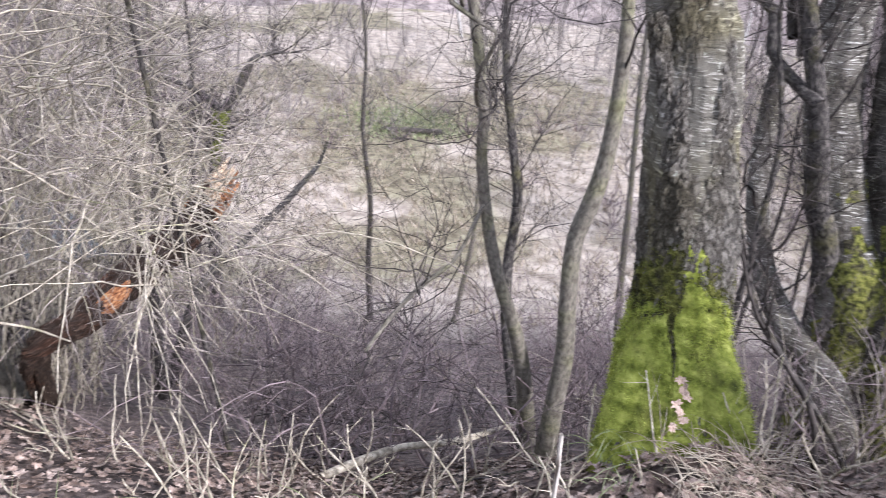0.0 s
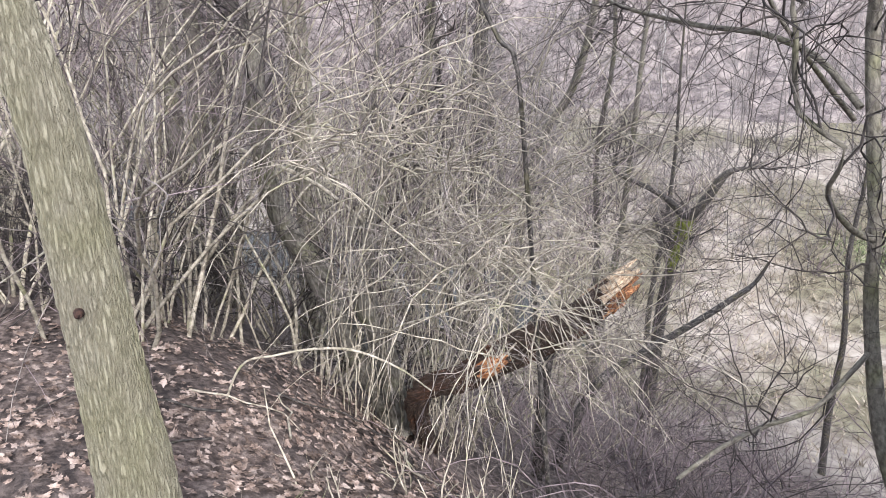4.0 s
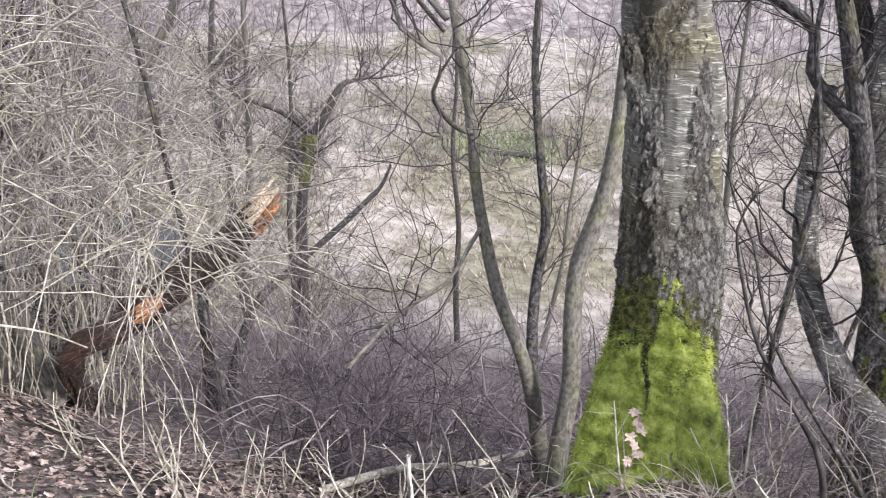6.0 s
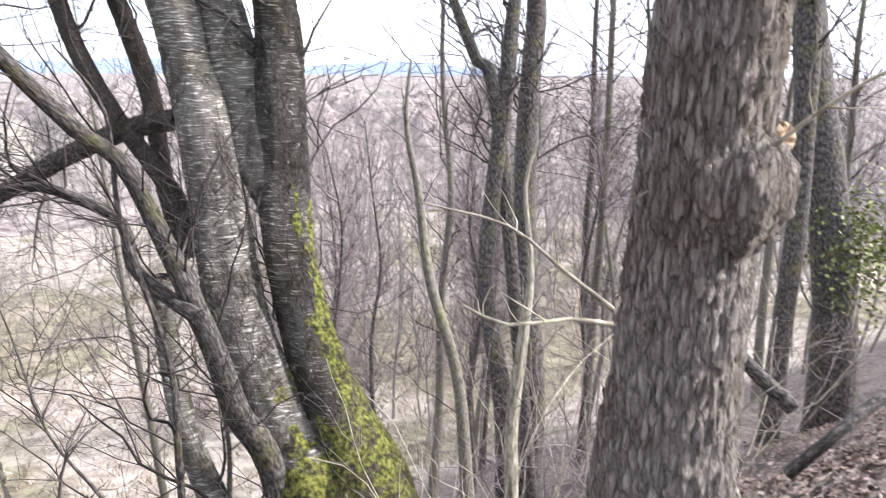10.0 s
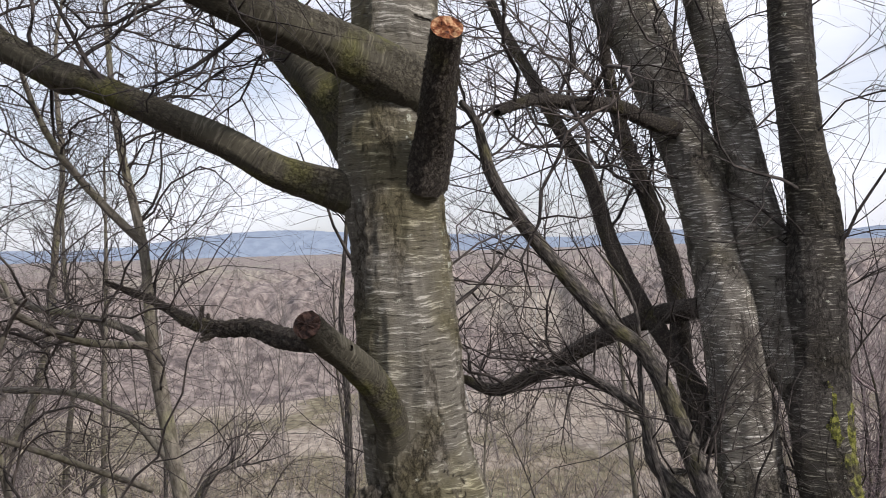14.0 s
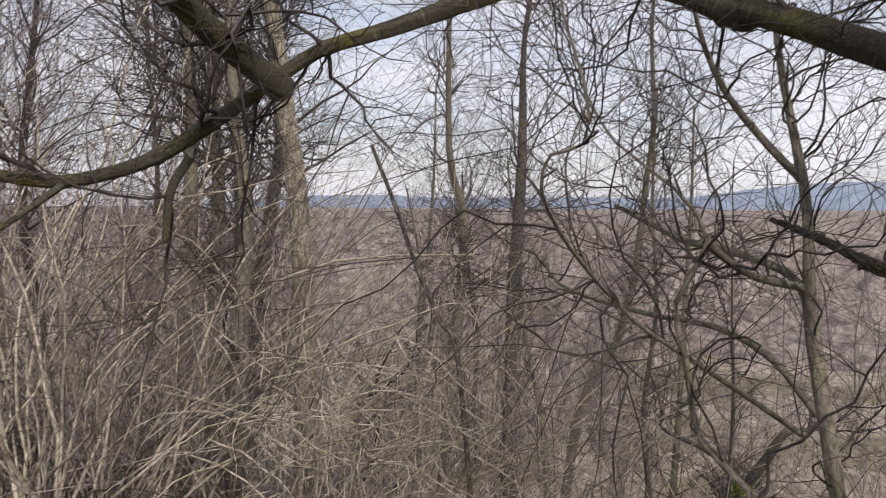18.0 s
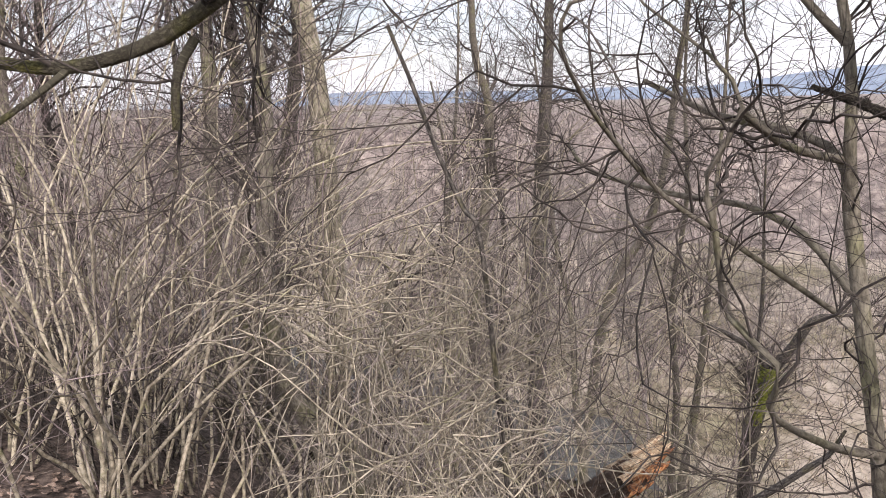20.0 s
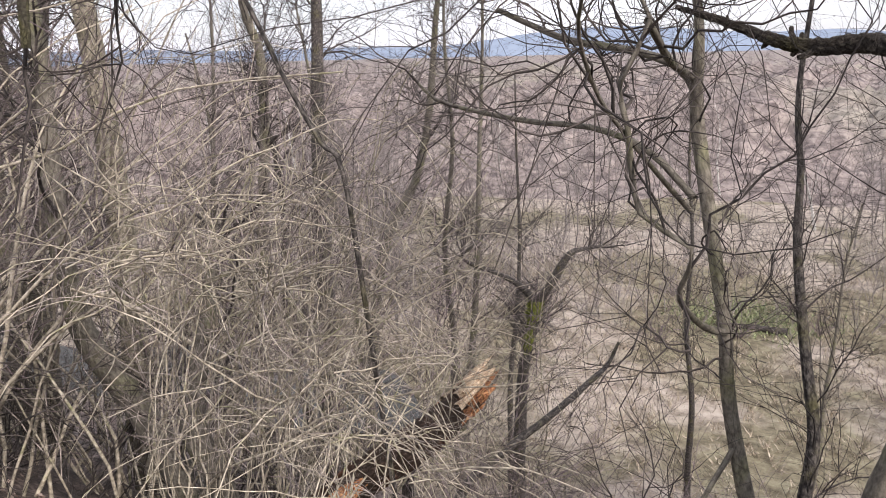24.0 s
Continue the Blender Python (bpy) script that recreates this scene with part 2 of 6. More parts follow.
PALEBARK = surface("pale_bark", [(0.40, (0.12, 0.105, 0.078)), (0.5, (0.23, 0.205, 0.155)), (0.62, (0.36, 0.33, 0.26))],
                   [(0.4, (0.10, 0.095, 0.062)), (0.6, (0.26, 0.25, 0.165))],
                   scale=70, patch_scale=30, stretch=(1, 0.16, 1), space="UV", bump=1.0, depth=0.006, vary=0.1)
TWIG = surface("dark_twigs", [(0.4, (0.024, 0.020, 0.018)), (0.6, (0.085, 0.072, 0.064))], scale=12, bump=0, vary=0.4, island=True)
TWIG_RED = surface("brush_twigs", [(0.4, (0.094, 0.073, 0.075)), (0.6, (0.269, 0.215, 0.213))], scale=8, bump=0, vary=0.5, island=True)
TWIG_TAN = surface("pale_twigs", [(0.4, (0.115, 0.098, 0.086)), (0.6, (0.38, 0.33, 0.29))], scale=8, bump=0, vary=0.5, island=True)
STEM_TAN = surface("pale_stems", [(0.4, (0.194, 0.169, 0.128)), (0.5, (0.359, 0.319, 0.245)), (0.62, (0.502, 0.450, 0.359))],
                   [(0.4, (0.171, 0.169, 0.085)), (0.6, (0.342, 0.331, 0.194))], scale=30, patch_scale=8, bump=0.3, depth=0.002, vary=0.3, patch_range=(0.57, 0.72))
WOODS = surface("far_woods", [(0.36, (0.168, 0.147, 0.138)), (0.5, (0.225, 0.200, 0.187)), (0.64, (0.285, 0.256, 0.238))], scale=0.08, bump=0, vary=0.28, island=True)
CANOPY = surface("far_canopy", [(0.38, (0.103, 0.084, 0.079)), (0.5, (0.211, 0.175, 0.160)), (0.62, (0.318, 0.271, 0.241))],
                 [(0.4, (0.172, 0.155, 0.129)), (0.6, (0.318, 0.288, 0.237))], scale=0.9, patch_scale=0.02, bump=0.6, depth=0.6, stretch=(1, 1, 0.5))
# the blue haze of distance is put into this base colour
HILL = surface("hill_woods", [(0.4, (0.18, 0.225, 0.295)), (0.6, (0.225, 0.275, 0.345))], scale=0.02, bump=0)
MOSS = surface("moss", [(0.32, (0.085, 0.104, 0.013)), (0.48, (0.223, 0.259, 0.040)), (0.66, (0.396, 0.426, 0.099))],
               [(0.38, (0.040, 0.048, 0.013)), (0.6, (0.168, 0.178, 0.035))], scale=24, patch_scale=10, bump=1.0, depth=0.010, patch_range=(0.52, 0.72), vary=0.4, island=True, rough=0.95)
MOSS_DULL = surface("dull_moss", [(0.40, (0.03, 0.032, 0.010)), (0.5, (0.11, 0.115, 0.022)), (0.62, (0.24, 0.24, 0.06))],
                    [(0.4, (0.02, 0.018, 0.012)), (0.6, (0.09, 0.08, 0.045))], scale=45, patch_scale=14, bump=1.0, depth=0.01, rough=0.95, vary=0.3, island=True, patch_range=(0.48, 0.6))
SPLINTER = surface("splintered_wood", [(0.4, (0.09, 0.032, 0.014)), (0.5, (0.31, 0.125, 0.05)), (0.62, (0.50, 0.29, 0.14))], scale=30, stretch=(6, 1, 1), space="UV", bump=0.8, depth=0.01, vary=0.45, island=True)
SPLINTER_PALE = surface("pale_torn_wood", [(0.4, (0.20, 0.12, 0.07)), (0.5, (0.42, 0.31, 0.20)), (0.62, (0.62, 0.52, 0.38))], scale=30, stretch=(6, 1, 1), space="UV", bump=0.8, depth=0.01, vary=0.3, island=True)
CUTWOOD = surface("cut_wood", [(0.4, (0.05, 0.015, 0.008)), (0.5, (0.22, 0.075, 0.03)), (0.62, (0.46, 0.28, 0.15))], scale=60, bump=1.0, depth=0.008)
OLDCUT = surface("weathered_wood", [(0.4, (0.02, 0.012, 0.010)), (0.6, (0.10, 0.055, 0.04))], scale=60, bump=1.0, depth=0.008)
LEAF = surface("dead_leaf", [(0.38, (0.16, 0.11, 0.083)), (0.5, (0.30, 0.222, 0.175)), (0.62, (0.46, 0.375, 0.312))], scale=26, bump=0.4, depth=0.002, vary=0.38, rough=0.85)
LEAF_MANY = surface("dead_leaves", [(0.38, (0.11, 0.077, 0.060)), (0.5, (0.235, 0.174, 0.140)), (0.62, (0.385, 0.31, 0.262))], scale=18, bump=0, vary=0.42, island=True, rough=0.85)
SOIL = surface("leafy_soil", [(0.38, (0.05, 0.038, 0.033)), (0.5, (0.12, 0.091, 0.078)), (0.62, (0.22, 0.174, 0.149))],
               [(0.4, (0.03, 0.024, 0.022)), (0.6, (0.10, 0.078, 0.068))], scale=26, patch_scale=1.7, bump=0.8, depth=0.02)
GRASS = surface("grass_blades", [(0.38, (0.10, 0.125, 0.055)), (0.5, (0.19, 0.225, 0.11)), (0.62, (0.36, 0.36, 0.22))], scale=12, bump=0, vary=0.4, island=True)
STRAW = surface("dry_grass", [(0.4, (0.23, 0.19, 0.14)), (0.6, (0.44, 0.385, 0.30))], scale=6, bump=0, vary=0.3, island=True)
WHITEWOOD = surface("bleached_wood", [(0.3, (0.30, 0.27, 0.23)), (0.7, (0.52, 0.48, 0.42))], scale=40, bump=0.3, depth=0.002)
IVY = surface("ivy_leaf", [(0.4, (0.07, 0.085, 0.02)), (0.6, (0.22, 0.235, 0.075))], scale=12, bump=0, vary=0.4, island=True, rough=0.5)


# ---------------------------------------------------------------- mesh helpers
def link_mesh(name, verts, faces, material, parent=None, label="", smooth=True, uvs=None):
    """One mesh object from arrays of vertices (n, 3) and faces (m, 3 or 4)."""
    me = bpy.data.meshes.new(name)
    verts, faces = np.asarray(verts, np.float32), np.asarray(faces, np.int32)
    k = faces.shape[1]
    me.vertices.add(len(verts))
    me.vertices.foreach_set("co", verts.ravel())
    me.loops.add(faces.size)
    me.loops.foreach_set("vertex_index", faces.ravel())
    me.polygons.add(len(faces))
    me.polygons.foreach_set("loop_start", np.arange(0, faces.size, k, dtype=np.int32))
    me.polygons.foreach_set("use_smooth", np.full(len(faces), smooth, dtype=bool))
    if uvs is not None:
        me.uv_layers.new(name="uv")
        me.uv_layers[0].data.foreach_set("uv", np.asarray(uvs, np.float32).ravel())
    me.update(calc_edges=True)
    me.validate()
    me.materials.append(material)
    ob = new(name, me)
    if parent:
        ob.parent = parent
    if label:
        ob["label"] = label
    return ob


def spline(points, step):
    """A smooth line through control points (x, y, z, radius), with a point about every step metres."""
    p = np.array(points, float)
    q = np.vstack([2 * p[0] - p[1], p, 2 * p[-1] - p[-2]])
    out = []
    for i in range(1, len(q) - 2):
        n = max(2, int(np.linalg.norm(q[i + 1, :3] - q[i, :3]) / step))
        t = np.linspace(0, 1, n, endpoint=False)[:, None]
        a, b, c, d = q[i - 1], q[i], q[i + 1], q[i + 2]
        out.append(0.5 * (2 * b + (c - a) * t + (2 * a - 5 * b + 4 * c - d) * t ** 2 + (3 * b - a - 3 * c + d) * t ** 3))
    out.append(p[-1:])
    out = np.vstack(out)
    out[:, 3] = np.maximum(out[:, 3], 0.0008)
    return out


def tube_arrays(P, sides, shape=None):
    """Tubes round K lines of n points, P of shape (K, n, 4): vertices, quads, uvs. shape(u, v, r) gives the radius with its relief."""
    K, n, _ = P.shape
    X, R = P[..., :3], P[..., 3]
    T = np.gradient(X, axis=1)
    T /= np.maximum(np.linalg.norm(T, axis=2, keepdims=True), 1e-9)
    ref = np.where(np.abs(T.mean(1))[:, 2:3] > 0.75, np.array([[0.05, 1.0, 0.03]]), np.array([[0.03, 0.05, 1.0]]))[:, None, :]
    N = np.cross(T, np.broadcast_to(ref, T.shape))
    N /= np.maximum(np.linalg.norm(N, axis=2, keepdims=True), 1e-9)
    B = np.cross(T, N)
    a = np.arange(sides) / sides * 2 * np.pi
    seg = np.linalg.norm(np.diff(X, axis=1), axis=2)
    V = np.concatenate([np.zeros((K, 1)), np.cumsum(seg, 1)], 1)
    rad = np.repeat(R[:, :, None], sides, 2)
    if shape is not None:
        rad = shape(np.broadcast_to(a, rad.shape), np.repeat(V[:, :, None], sides, 2), rad)
    verts = X[:, :, None, :] + rad[..., None] * (np.cos(a)[None, None, :, None] * N[:, :, None, :] + np.sin(a)[None, None, :, None] * B[:, :, None, :])
    k, i, j = np.meshgrid(np.arange(K), np.arange(n - 1), np.arange(sides), indexing="ij")
    jn = (j + 1) % sides
    base = k * n * sides
    F = np.stack([base + i * sides + j, base + i * sides + jn, base + (i + 1) * sides + jn, base + (i + 1) * sides + j], -1).reshape(-1, 4)
    circ = 2 * np.pi * R.mean(1)[k]
    u0, u1 = j / sides * circ, (j + 1) / sides * circ
    v0, v1 = V[k, i], V[k, i + 1]
    UV = np.stack([np.stack([u0, v0], -1), np.stack([u1, v0], -1), np.stack([u1, v1], -1), np.stack([u0, v1], -1)], -2).reshape(-1, 2)
    return verts.reshape(-1, 3), F, UV


def tubes(name, batches, sides, material, parent=None, label=""):
    """One mesh of many thin tubes; batches of arrays (K, n, 4)."""
    vs, fs, us, off = [], [], [], 0
    for P in batches:
        if len(P) == 0:
            continue
        v, f, u = tube_arrays(P, sides)
        vs.append(v), fs.append(f + off), us.append(u)
        off += len(v)
    return link_mesh(name, np.vstack(vs), np.vstack(fs), material, parent, label, uvs=np.vstack(us))


def unit(v):
    return v / np.maximum(np.linalg.norm(v, axis=-1, keepdims=True), 1e-9)


def sprout(rng, parents, count, length, radius, n=5, angle=(30, 75), lift=0.15, wander=0.25, u_range=(0.25, 1.0), shrink=0.5, droop=0.0):
    """count side twigs from parent lines, a list of arrays (n, 4) or one array (K, n, 4). length and radius are ranges."""
    lens = [np.linalg.norm(np.diff(p[:, :3], axis=0), axis=1).sum() for p in parents]
    pick = rng.choice(len(parents), count, p=np.array(lens) / np.sum(lens))
    u = rng.uniform(*u_range, count)
    start, tan, prad = np.empty((count, 3)), np.empty((count, 3)), np.empty(count)
    if all(len(p) == len(parents[0]) for p in parents):
        A = np.array(parents)
        f = u * (A.shape[1] - 1)
        i = np.minimum(f.astype(int), A.shape[1] - 2)
        p0, p1, w = A[pick, i], A[pick, i + 1], (f - i)[:, None]
        start, tan, prad = (p0 + (p1 - p0) * w)[:, :3], (p1 - p0)[:, :3], (p0 + (p1 - p0) * w)[:, 3]
    else:
      for k in range(count):
        p = parents[pick[k]]
        f = u[k] * (len(p) - 1)
        i = min(int(f), len(p) - 2)
        start[k] = p[i, :3] + (p[i + 1, :3] - p[i, :3]) * (f - i)
        tan[k] = p[i + 1, :3] - p[i, :3]
        prad[k] = p[i, 3] + (p[i + 1, 3] - p[i, 3]) * (f - i)
    tan = unit(tan)
    side = unit(np.cross(tan, rng.normal(size=(count, 3))))
    ang = np.radians(rng.uniform(*angle, count))[:, None]
    d = unit(tan * np.cos(ang) + side * np.sin(ang) + np.array([0, 0, lift]))
    L = rng.uniform(*length, count) * (1 - shrink * u)
    r0 = np.minimum(rng.uniform(*radius, count), prad * 0.75)
    P = np.empty((count, n, 4))
    pos = start.copy()
    bend = rng.normal(size=(count, 3)) * wander * 0.5
    zig = unit(np.cross(d, rng.normal(size=(count, 3)))) * (rng.uniform(0.3, 1.0, count) * wander * 0.8)[:, None]
    for i in range(n):
        P[:, i, :3] = pos
        P[:, i, 3] = r0 * (1 - 0.8 * i / (n - 1))
        d = unit(d + bend * (1.0 / n) * 2 + zig * (1 if i % 2 else -1) * (0.5 if i == 0 else 1.0) + rng.normal(size=(count, 3)) * wander * 0.6 + np.array([0, 0, lift * 0.25 - droop * i / n]))
        pos = pos + d * (L / (n - 1))[:, None]
    return P


def smooth01(x):
    x = np.clip(x, 0, 1)
    return x * x * (3 - 2 * x)


def wave(x, y, seed=0):
    """Cheap smooth relief in about -1..1."""
    s = 0
    for k, (fx, fy, a) in enumerate(((0.9, 0.7, 1.0), (1.7, -1.3, 0.7), (-2.9, 2.3, 0.45), (4.7, 4.1, 0.3), (-7.3, 6.1, 0.2))):
        s = s + a * np.sin(fx * x + fy * y + seed * 1.7 + k * 2.1) * np.cos(fy * x - fx * y * 0.8 + seed * 0.9 + k)
    return s / 1.6


def ground_z(x, y):
    """The height of the ground: a bank whose crest runs along x, a steep slope, and the valley floor."""
    x, y = np.asarray(x, float), np.asarray(y, float)
    mound = 0.25 * np.exp(-((x - 0.12) / 0.38) ** 2 - ((y - 1.48) / 0.32) ** 2)
    top = -0.04 + 0.62 * smooth01((x - 0.2) / 1.1) - 0.4 * np.clip(y - 0.95, 0, 1.5) * smooth01((x - 0.3) / 0.5) + 0.035 * wave(x * 1.6, y * 1.6, 3) + 0.05 * np.clip(-y, 0, 6) + mound
    s = y - (np.interp(x, (-6, -3.2, -2, -0.9, 0.2, 1.5, 2.5, 6), (1.45, 1.40, 1.15, 1.15, 1.50, 1.45, 1.75, 1.95)) + 0.07 * wave(x * 0.9, 0 * y, 5))
    sp = 0.28 * np.logaddexp(0, s / 0.28)
    steep = 1 - 0.5 * smooth01((x + 0.2) / 2.0)
    bank = top - (0.62 + 0.13 * smooth01((-x - 4) / 8)) * sp - 0.45 * steep * (1 - np.exp(-sp / 0.9)) + 0.10 * wave(x * 0.8, y * 0.8, 1) * smooth01(sp / 2)
    floor = -10.5 + 0.35 * wave(x * 0.06, y * 0.06, 2) * smooth01((y - 14) / 20)
    k = 0.8
    return k * np.logaddexp(bank / k, floor / k)


# ---------------------------------------------------------------- ground
def axis(lo, hi, fine_lo, fine_hi, step, grow):
    a = list(np.arange(fine_lo, fine_hi, step))
    s, v = step, a[-1]
    while v < hi:
        s *= grow
        v += s
        a.append(v)
    s, v, b = step, a[0], []
    while v > lo:
        s *= grow
        v -= s
        b.append(v)
    return np.array(b[::-1] + a)


gx, gy = axis(-3800, 3800, -4.2, 4.2, 0.09, 1.09), axis(-60, 4300, -0.5, 4.2, 0.09, 1.08)
GX, GY = np.meshgrid(gx, gy)
GZ = ground_z(GX, GY)
near = np.exp(-(GX ** 2 + GY ** 2) / 40)
GZ = GZ + near * (0.02 * wave(GX * 6, GY * 6, 7) + 0.012 * wave(GX * 17, GY * 17, 8))
nx, ny = len(gx), len(gy)
gi = (np.arange(ny - 1)[:, None] * nx + np.arange(nx - 1)[None]).ravel()


def ground_material():
    """Leafy soil on the bank, dry pale meadow with green and brown patches below."""
    m = SOIL.copy()
    m.name = "ground"
    nt = m.node_tree
    b = nt.nodes["Principled BSDF"]
    soil = b.inputs["Base Color"].links[0].from_socket
    co = nt.nodes.new("ShaderNodeTexCoord").outputs["Object"]
    fine = noise_node(nt, co, 1.4, 8, 0.75)
    wide = noise_node(nt, co, 0.09, 5, 0.6)
    pale = ramp(nt, [(0.38, (0.19, 0.155, 0.122)), (0.5, (0.31, 0.265, 0.215)), (0.62, (0.42, 0.365, 0.30))])
    rusty = ramp(nt, [(0.38, (0.075, 0.062, 0.038)), (0.5, (0.165, 0.142, 0.092)), (0.62, (0.25, 0.228, 0.148))])
    nt.links.new(fine.outputs["Fac"], pale.inputs["Fac"])
    nt.links.new(fine.outputs["Fac"], rusty.inputs["Fac"])
    mx = nt.nodes.new("ShaderNodeMix")
    mx.data_type = "RGBA"
    pr = ramp(nt, [(0.47, (0, 0, 0)), (0.54, (1, 1, 1))])
    nt.links.new(wide.outputs["Fac"], pr.inputs["Fac"])
    nt.links.new(pr.outputs["Color"], mx.inputs["Factor"])
    nt.links.new(pale.outputs["Color"], mx.inputs["A"])
    nt.links.new(rusty.outputs["Color"], mx.inputs["B"])
    sep = nt.nodes.new("ShaderNodeSeparateXYZ")
    nt.links.new(co, sep.inputs["Vector"])
    mr = nt.nodes.new("ShaderNodeMapRange")
    mr.inputs["From Min"].default_value, mr.inputs["From Max"].default_value = 13.0, 18.0
    nt.links.new(sep.outputs["Y"], mr.inputs["Value"])
    m2 = nt.nodes.new("ShaderNodeMix")
    m2.data_type = "RGBA"
    nt.links.new(mr.outputs["Result"], m2.inputs["Factor"])
    nt.links.new(soil, m2.inputs["A"])
    nt.links.new(mx.outputs["Result"], m2.inputs["B"])
    nt.links.new(m2.outputs["Result"], b.inputs["Base Color"])
    return m


ground = link_mesh("ground", np.stack([GX, GY, GZ], -1).reshape(-1, 3), np.stack([gi, gi + 1, gi + nx + 1, gi + nx], -1), ground_material())
tagged(ground, "wooded bank with leaf litter above a dry pale meadow", "ground", kind="structure")


# ---------------------------------------------------------------- trees
def thing(name, label, category, group="", at=(0, 0, 0)):
    ob = tagged(new(name), label, category, group)
    ob.location = at
    return ob


def rooted(points, sink=0.12, lean=0.25):
    """Leads the lower end of a trunk down into the ground."""
    x, y, z, r = points[0]
    g = float(ground_z(x, y))
    if z <= g - 0.02:
        return points
    a, b = np.array(points[0][:3]), np.array(points[1][:3])
    d = (a - b) / max(np.linalg.norm(a - b), 1e-6)
    d = np.array([d[0] * lean, d[1] * lean, min(d[2], -0.6)])
    k = (z - g + sink) / -d[2]
    q = a + d * k
    q[2] = float(ground_z(q[0], q[1])) - sink
    return [(q[0], q[1], q[2], r * 1.12)] + list(points)


def relief(seed, lump=0.05, ridge=0.0, ridges=14, flare=0.0, flare_h=0.4, rib=5):
    """Relief for a trunk: lumps, vertical bark ridges broken into plates, buttress ribs near the foot."""
    def f(a, v, r):
        out = r * (1 + lump * wave(np.cos(a) * 2 + v * 1.3, np.sin(a) * 2 + v * 2.1, seed))
        if ridge:
            w = ridges * a + 2.2 * wave(v * 4, np.sin(a) * 3, seed + 2) + 0.8 * wave(v * 19, np.cos(a) * 9, seed + 5)
            plates = 0.65 + 0.35 * np.sin(v * 55 + 5 * wave(np.cos(a) * 6, v * 5 + np.sin(a) * 6, seed + 3))
            out = out + ridge * (1 - np.abs(np.sin(w / 2)) ** 0.7 * 2) * plates
        if flare:
            k = np.exp(-v / flare_h)
            out = out * (1 + flare * k * (0.5 + 0.5 * np.cos(rib * a + seed)))
        return out
    return f


def trunk(name, points, material, parent, sides=20, step=0.05, shape=None, label="", world_at=None):
    p = spline(points, step)
    v, f, u = tube_arrays(p[None], sides, shape)
    ob = link_mesh(name, v, f, material, parent, label, uvs=u)
    return ob, p


def tree(name, label, category, points, material, limbs=(), sides=16, step=0.06, shape=None, twigs=(60, 200, 400), twig_len=(0.5, 1.2), seed=1, twig_mat=None,
         group="", limb_mat=None, u_low=0.35, lift=0.2, root=True, extend=0.0, twig_sides=3, fine=0.0022, twig_r=(0.006, 0.014), crook=0.28, twig_from=None, limb_sides=None, limb_step=None, nodes=(8, 5, 3)):
    """A bare tree: trunk, limbs, and three orders of twigs in one crown mesh."""
    rng = np.random.default_rng(seed)
    points = rooted(points) if root else points
    e = thing(name, label, category, group)
    if extend:
        a, b = np.array(points[-2]), np.array(points[-1])
        d = unit((b - a)[:3]) * 0.6 + np.array([0, 0, 0.6])
        points = list(points) + [tuple(np.append(b[:3] + d * extend * 0.5 + rng.normal(size=3) * 0.06 * extend, b[3] * 0.65)),
                                 tuple(np.append(b[:3] + d * extend + rng.normal(size=3) * 0.1 * extend, b[3] * 0.25))]
    tr, line = trunk("trunk", points, material, e, sides, step, shape)
    lines = [line]
    for lname, lp in limbs:
        ob, l = trunk(lname, lp, CHERRY_DARK if lname == "dark_stem" else LIMB_DARK if lname in ("dead_branch", "cut_limb") else CHERRY_OLD if lname == "bark_ridge" else material if lname == "stem" else limb_mat or material, e, limb_sides or max(8, sides // 2), limb_step or step, relief(seed + len(lines), 0.11))
        lines.append(l)
    a, b, c = twigs
    if a:
        bearers = lines if twig_from is None else [l for l, nm in zip(lines, ["trunk"] + [q[0] for q in limbs]) if nm in twig_from]
        first = sprout(rng, bearers, a, twig_len, twig_r, nodes[0], u_range=(u_low, 1), lift=lift, wander=crook)
        second = sprout(rng, list(first), b, (twig_len[0] * 0.6, twig_len[1] * 0.6), (twig_r[0] * 0.5, twig_r[1] * 0.42), nodes[1], u_range=(0.15, 1), lift=lift * 0.6, wander=0.42)
        third = sprout(rng, list(second), c, (twig_len[0] * 0.3, twig_len[1] * 0.4), (fine * 0.8, fine * 1.3), nodes[2], u_range=(0.1, 1), lift=lift * 0.4, wander=0.42)
        cr = tubes("crown", [first, second, third], twig_sides, twig_mat or TWIG, e, "bare fine twigs")
        tagged(cr, kind="stuff")
    return e, lines



def cap(name, end, before, radius, material, parent, label, seed=1):
    """A rough cut face at the end of a limb."""
    rng = np.random.default_rng(seed)
    e, d = np.array(end[:3]), unit(np.array(end[:3]) - np.array(before[:3]))
    a = unit(np.cross(d, (0.1, 0.2, 1.0)))
    c = np.cross(d, a)
    n, vs, fs = 18, [e + d * radius * 0.1], []
    for ring, k in enumerate((0.4, 0.75, 1.0)):
        for j in range(n):
            t = 2 * np.pi * j / n
            vs.append(e + d * (rng.uniform(-0.18, 0.22) * radius if k < 1 else 0.0) + (a * np.cos(t) + c * np.sin(t)) * radius * k * 0.99)
    for j in range(n):
        m = (j + 1) % n
        fs.append((0, 1 + j, 1 + m, 1 + m))
        for ring in (0, 1):
            p = 1 + ring * n
            fs.append((p + j, p + n + j, p + n + m, p + m))
    me = bpy.data.meshes.new(name)
    me.from_pydata([tuple(v) for v in vs], [], [tuple(dict.fromkeys(f)) for f in fs])
    me.materials.append(material)
    ob = new(name, me)
    ob.parent = parent
    ob["label"] = label
    return ob


